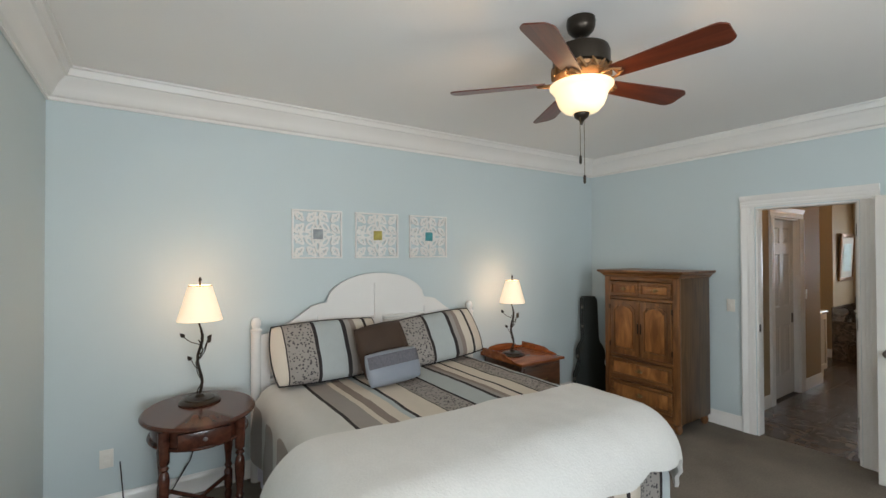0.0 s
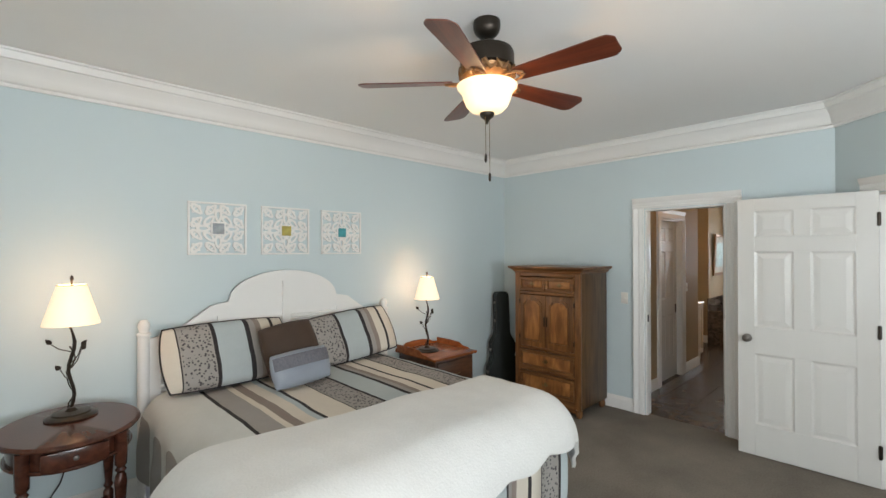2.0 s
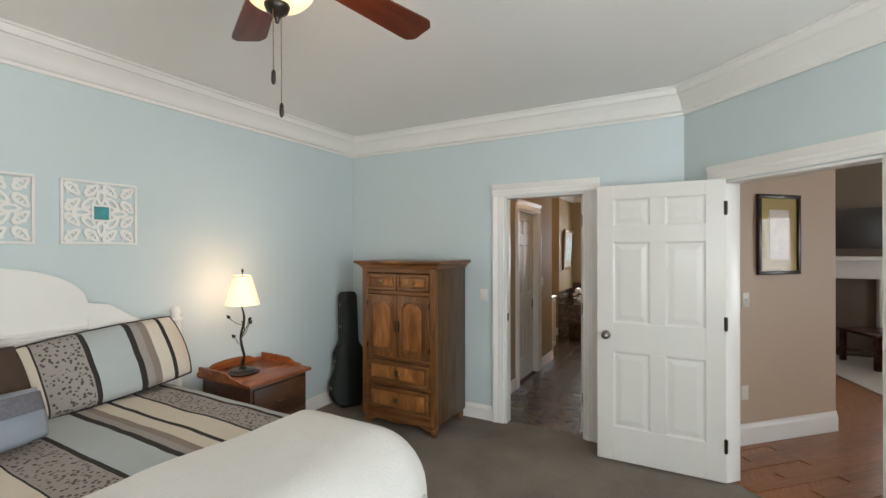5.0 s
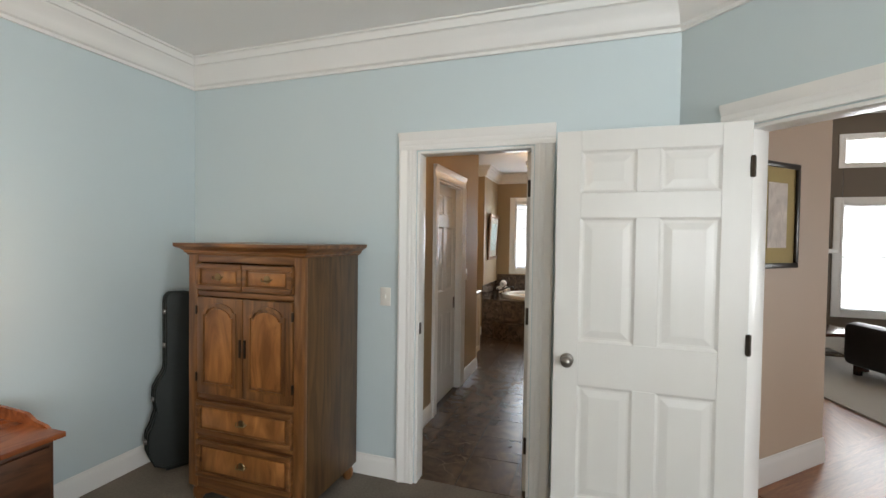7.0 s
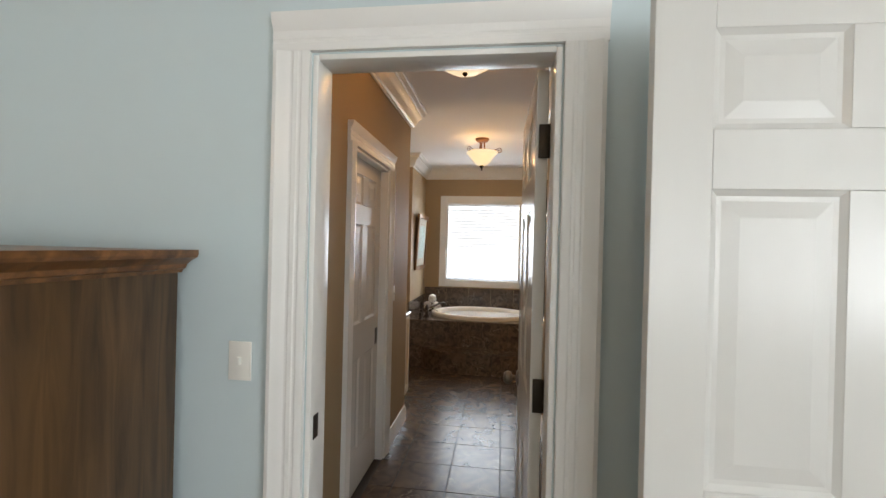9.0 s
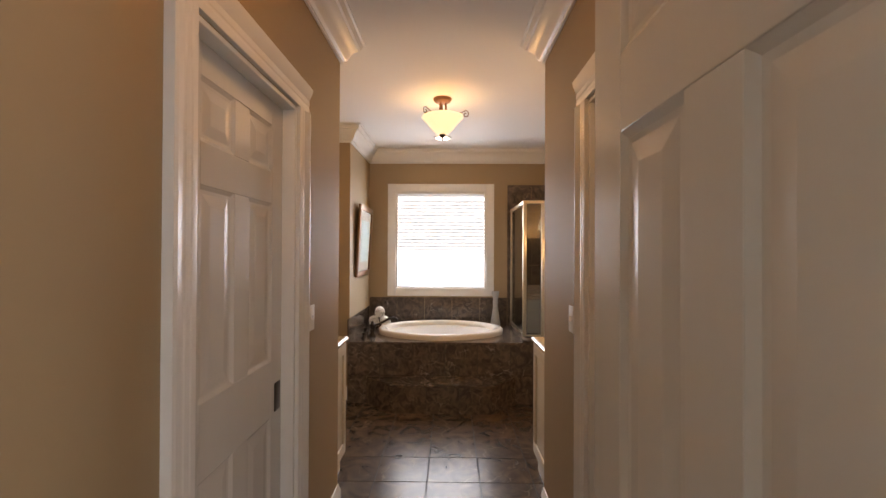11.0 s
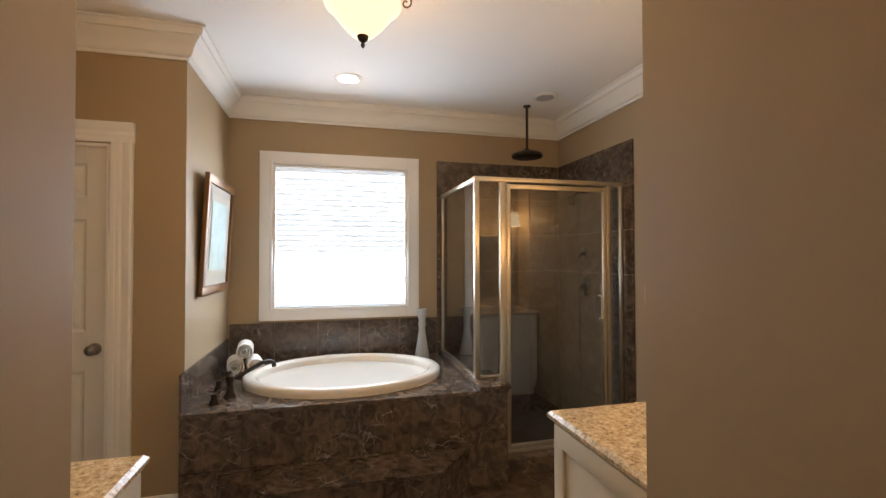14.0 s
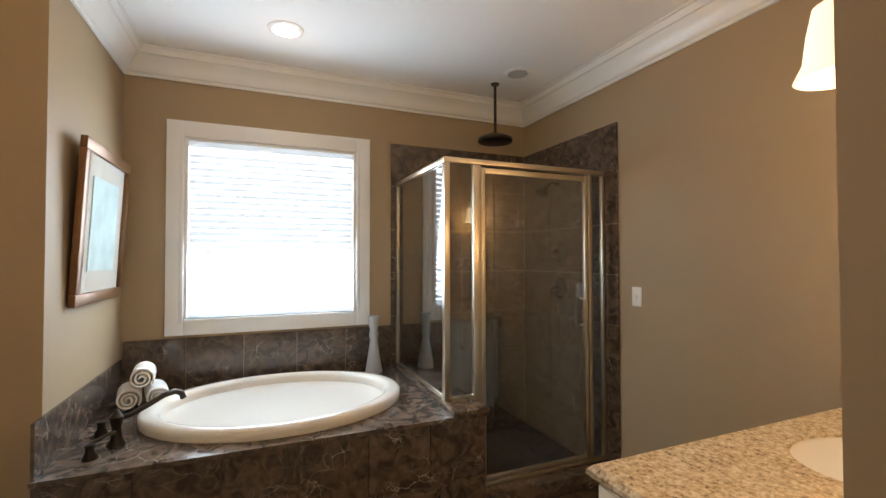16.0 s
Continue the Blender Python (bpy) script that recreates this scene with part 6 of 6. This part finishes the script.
def vanity(label, x0, x1, y0, y1, end, sink_y):
    """Cabinet along the wall x = x0, with its front at x1. end: the side that shows."""
    v = thing("vanity_cabinet", label, "vanity", pose(0, 0, 0))
    part("body", box(x0, y0 + 0.02, 0.10, x1 - 0.035, y1 - 0.02, 0.835, 0.002), CREAM, v)
    part("toe_kick", box(x0, y0 + 0.03, 0.0, x1 - 0.10, y1 - 0.03, 0.10), CREAM, v)
    ye = y1 - 0.02 if end > 0 else y0 + 0.02
    bm = bmesh.new()
    s = 0.012 * end
    lo, hi = (ye, ye + s) if end > 0 else (ye + s, ye)
    for a in ((x0, 0.10, x1 - 0.035, 0.17), (x0, 0.765, x1 - 0.035, 0.835), (x0, 0.17, x0 + 0.06, 0.765), (x1 - 0.095, 0.17, x1 - 0.035, 0.765)):
        bx(bm, a[0], lo, a[1], a[2], hi, a[3], 0.003)
    part("end_panel", bm, CREAM, v)
    for a, b in spans(y0 + 0.03, y1 - 0.03, 0.42):
        d = part("cabinet_door", box(x1 - 0.035, a + 0.006, 0.13, x1 - 0.016, b - 0.006, 0.64, 0.004), CREAM, v)
        part("door_field", box(x1 - 0.018, a + 0.07, 0.20, x1 - 0.010, b - 0.07, 0.57, 0.005), CREAM, d)
        part("knob", lathe([(0, 0.024), (0.013, 0.02), (0.014, 0.012), (0.006, 0.004), (0.006, 0)], 14, None, Matrix.Translation((x1 - 0.016, b - 0.035, 0.60)) @ Matrix.Rotation(radians(90), 4, "Y")), BRONZE, d)
        part("drawer_front", box(x1 - 0.035, a + 0.006, 0.66, x1 - 0.016, b - 0.006, 0.815, 0.004), CREAM, v)
    # counter with an oval sink cut
    c = thing("vanity_counter", "speckled beige granite counter with ogee edge", "countertop", pose(0, 0, 0))
    sc = ((x0 + x1) / 2 - 0.0, sink_y)
    ra, rb = 0.165, 0.215
    n = 40
    ov = [(sc[0] + ra * math.cos(2 * math.pi * k / n), sc[1] + rb * math.sin(2 * math.pi * k / n)) for k in range(n)]
    bm = bmesh.new()
    rim = []
    bx0, bx1_, by0, by1 = x0 + 0.001, x1, y0, y1
    for x, y in ov:
        dx, dy = x - sc[0], y - sc[1]
        f = min((((bx1_ if dx > 0 else bx0) - sc[0]) / dx) if abs(dx) > 1e-6 else 1e9, (((by1 if dy > 0 else by0) - sc[1]) / dy) if abs(dy) > 1e-6 else 1e9)
        rim.append((sc[0] + dx * f, sc[1] + dy * f))
    for cc in ((bx0, by0), (bx0, by1), (bx1_, by0), (bx1_, by1)):
        k = min(range(n), key=lambda q: (rim[q][0] - cc[0]) ** 2 + (rim[q][1] - cc[1]) ** 2)
        rim[k] = cc
    inset = [(min(max(x, bx0), bx1_ - 0.012), min(max(y, by0 + 0.012), by1 - 0.012)) for x, y in rim]
    rings = [[bm.verts.new((x, y, z)) for x, y in ring] for ring, z in ((ov, 0.872), (inset, 0.872), (rim, 0.860), (rim, 0.848), (inset, 0.836), (ov, 0.836))]
    for a, b in zip(rings, rings[1:] + rings[:1]):
        for k in range(n):
            bm.faces.new((a[k], a[(k + 1) % n], b[(k + 1) % n], b[k]))
    bmesh.ops.recalc_face_normals(bm, faces=bm.faces)
    part("slab", bm, GRANITE, c, smooth=15)
    part("sink_basin", lathe([(1.0, 0.862), (0.97, 0.80), (0.85, 0.74), (0.5, 0.715), (0, 0.71)], 40, None, Matrix.Translation((sc[0], sc[1], 0)), ra + 0.004, rb + 0.004), ACRYLIC, c, "ivory undermount basin")
    part("backsplash", box(x0 + 0.001, y0, 0.873, x0 + 0.02, y1, 0.97, 0.003), GRANITE, c)
    mi = thing("vanity_mirror", "large plain wall mirror above the vanity", "mirror", pose(0, 0, 0))
    part("mirror_pane", box(x0 + 0.002, y0 + 0.06, 0.99, x0 + 0.008, y1 - 0.08, 1.66), MIRROR, mi)


vanity("cream painted vanity cabinet with raised panel doors", 7.58, 8.14, -0.046, 1.27, 1, 0.56)
vanity("cream painted vanity cabinet on the corridor's other side", 7.58, 8.10, 2.53, 4.19, -1, 3.4)


def sconce(y, label, group):
    s = thing("wall_sconce", label, "wall light", pose(7.72, y, -0.19), group)
    part("arm", tube([(-0.155, 0, 2.16), (-0.07, 0, 2.20), (0, 0, 2.18), (0, 0, 2.10)], 0.009, 8), BRONZE, s)
    part("wall_rose", lathe([(0, 0.016), (0.045, 0.010), (0.05, 0.0), (0, 0)], 20, None, Matrix.Translation((-0.158, 0, 2.16)) @ Matrix.Rotation(radians(90), 4, "Y")), BRONZE, s)
    g = part("shade", lathe([(0.03, 2.11), (0.045, 2.10), (0.055, 2.05), (0.062, 1.99), (0.078, 1.955), (0.074, 1.955), (0.058, 1.99), (0.05, 2.05), (0.03, 2.10)], 28), LAMPGLASS, s, "lit frosted bell shade")
    g.visible_shadow = False


for y in (0.05, 0.54, 0.98):
    sconce(y, "lit frosted bell shade wall light above the vanity mirror", "vanity wall lights")
for y in (2.85, 3.45):
    sconce(y, "lit frosted bell shade wall light above the vanity mirror", "vanity wall lights")

# ---- living room, seen through the bedroom door ----
mt = thing("fireplace_mantel", "white fireplace mantel against the brown wall", "fireplace", pose(10.45, -1.3, 0))
part("mantel_shelf", box(-0.32, -0.78, 1.40, 0, 0.78, 1.46, 0.008), WHITE, mt)
part("mantel_frieze", box(-0.22, -0.70, 1.12, 0, 0.70, 1.40, 0.006), WHITE, mt)
for y in (-0.70, 0.46):
    part("pilaster", box(-0.22, y, 0.008, 0, y + 0.24, 1.12, 0.006), WHITE, mt)
part("firebox", box(-0.10, -0.46, 0.008, 0, 0.46, 1.12), BROWN, mt)
part("hearth", box(-0.62, -0.75, 0.008, -0.22, 0.75, 0.05, 0.005), MARBLE, mt)
tv = thing("television", "black flat television above the mantel", "television", pose(10.44, -1.3, 1.9))
part("screen", box(-0.05, -0.55, -0.32, 0.0, 0.55, 0.32, 0.006), LEATHER, tv)
so = thing("sofa", "dark leather sofa on pale carpet", "sofa", pose(8.9, -2.75, 0.008, 0, 0, 20))
part("seat", box(-0.45, -0.9, 0.12, 0.40, 0.9, 0.44, 0.05), LEATHER, so)
part("backrest", box(-0.48, -0.9, 0.40, -0.22, 0.9, 0.82, 0.08), LEATHER, so)
for y in (-1.02, 0.86):
    part("armrest", box(-0.48, y, 0.12, 0.42, y + 0.20, 0.62, 0.08), LEATHER, so)
for x in (-0.4, 0.34):
    for y in (-0.92, 0.92):
        part("foot", box(x - 0.03, y - 0.03, 0, x + 0.03, y + 0.03, 0.13, 0.004), MAHOG, so)
ct = thing("coffee_table", "dark wooden coffee table with glossy top", "table", pose(9.3, -1.55, 0.008, 0, 0, 20))
part("tabletop", box(-0.35, -0.35, 0.42, 0.35, 0.35, 0.46, 0.008), MAHOG, ct)
for x in (-0.3, 0.3):
    for y in (-0.3, 0.3):
        part("leg", box(x - 0.03, y - 0.03, 0, x + 0.03, y + 0.03, 0.42, 0.004), MAHOG, ct)

# ---- floor pieces ----
TS = 0.335
for i in range(16):
    for k in range(13):
        x0, y0 = 5.185 + i * TS, 1.305 - 4 * TS + k * TS
        x1, y1 = x0 + TS, y0 + TS
        inside = (x1 > 5.18 and x0 < 7.6 and y1 > 1.31 and y0 < 2.46) or (x1 > 7.6 and x0 < 9.42 and y1 > -0.05 and y0 < 4.2)
        if not inside:
            continue
        lx0, lx1 = max(x0, 5.125), min(x1, 9.44 if y0 < 0.9 or y0 > 2.8 else 9.34)
        lo, hi = (1.302, 2.468) if x1 <= 7.6 else (-0.048, 4.198)
        ly0, ly1 = max(y0, lo), min(y1, hi)
        if i == 0:
            lx0 = 5.12
        if lx1 - lx0 < 0.02 or ly1 - ly0 < 0.02:
            continue
        tile(floor_bath, "z", lx0, lx1, ly0, ly1, -0.004, 1, 0.0035, 0.005, TILE)
plank = {}
for r in range(30):
    u0 = r * 0.083
    for c in range(5):
        s0 = -0.3 - 0.37 * (r % 3) + c * 1.1
        key = 0
        if key not in plank:
            plank[key] = mesh_of("plank", box(0, 0, -0.008, 1.0996, 0.0826, 0), OAKFLOOR)
        p = Vector((4.14, -0.20)) + Vector((S2, S2)) * (1.36 - u0) + Vector((S2, -S2)) * (s0 + 0.35)
        q = p + Vector((S2, -S2)) * 1.1
        rel = (p - Vector((4.10, -0.22))).dot(Vector((S2, -S2)))
        if rel < 0.03 or q.x > 10 or q.y < -5.5 or p.x + p.y > 5.95:
            continue
        share("plank", plank[key], floor_living, Matrix.Translation((p.x, p.y, -0.003)) @ Matrix.Rotation(radians(-45), 4, "Z"))
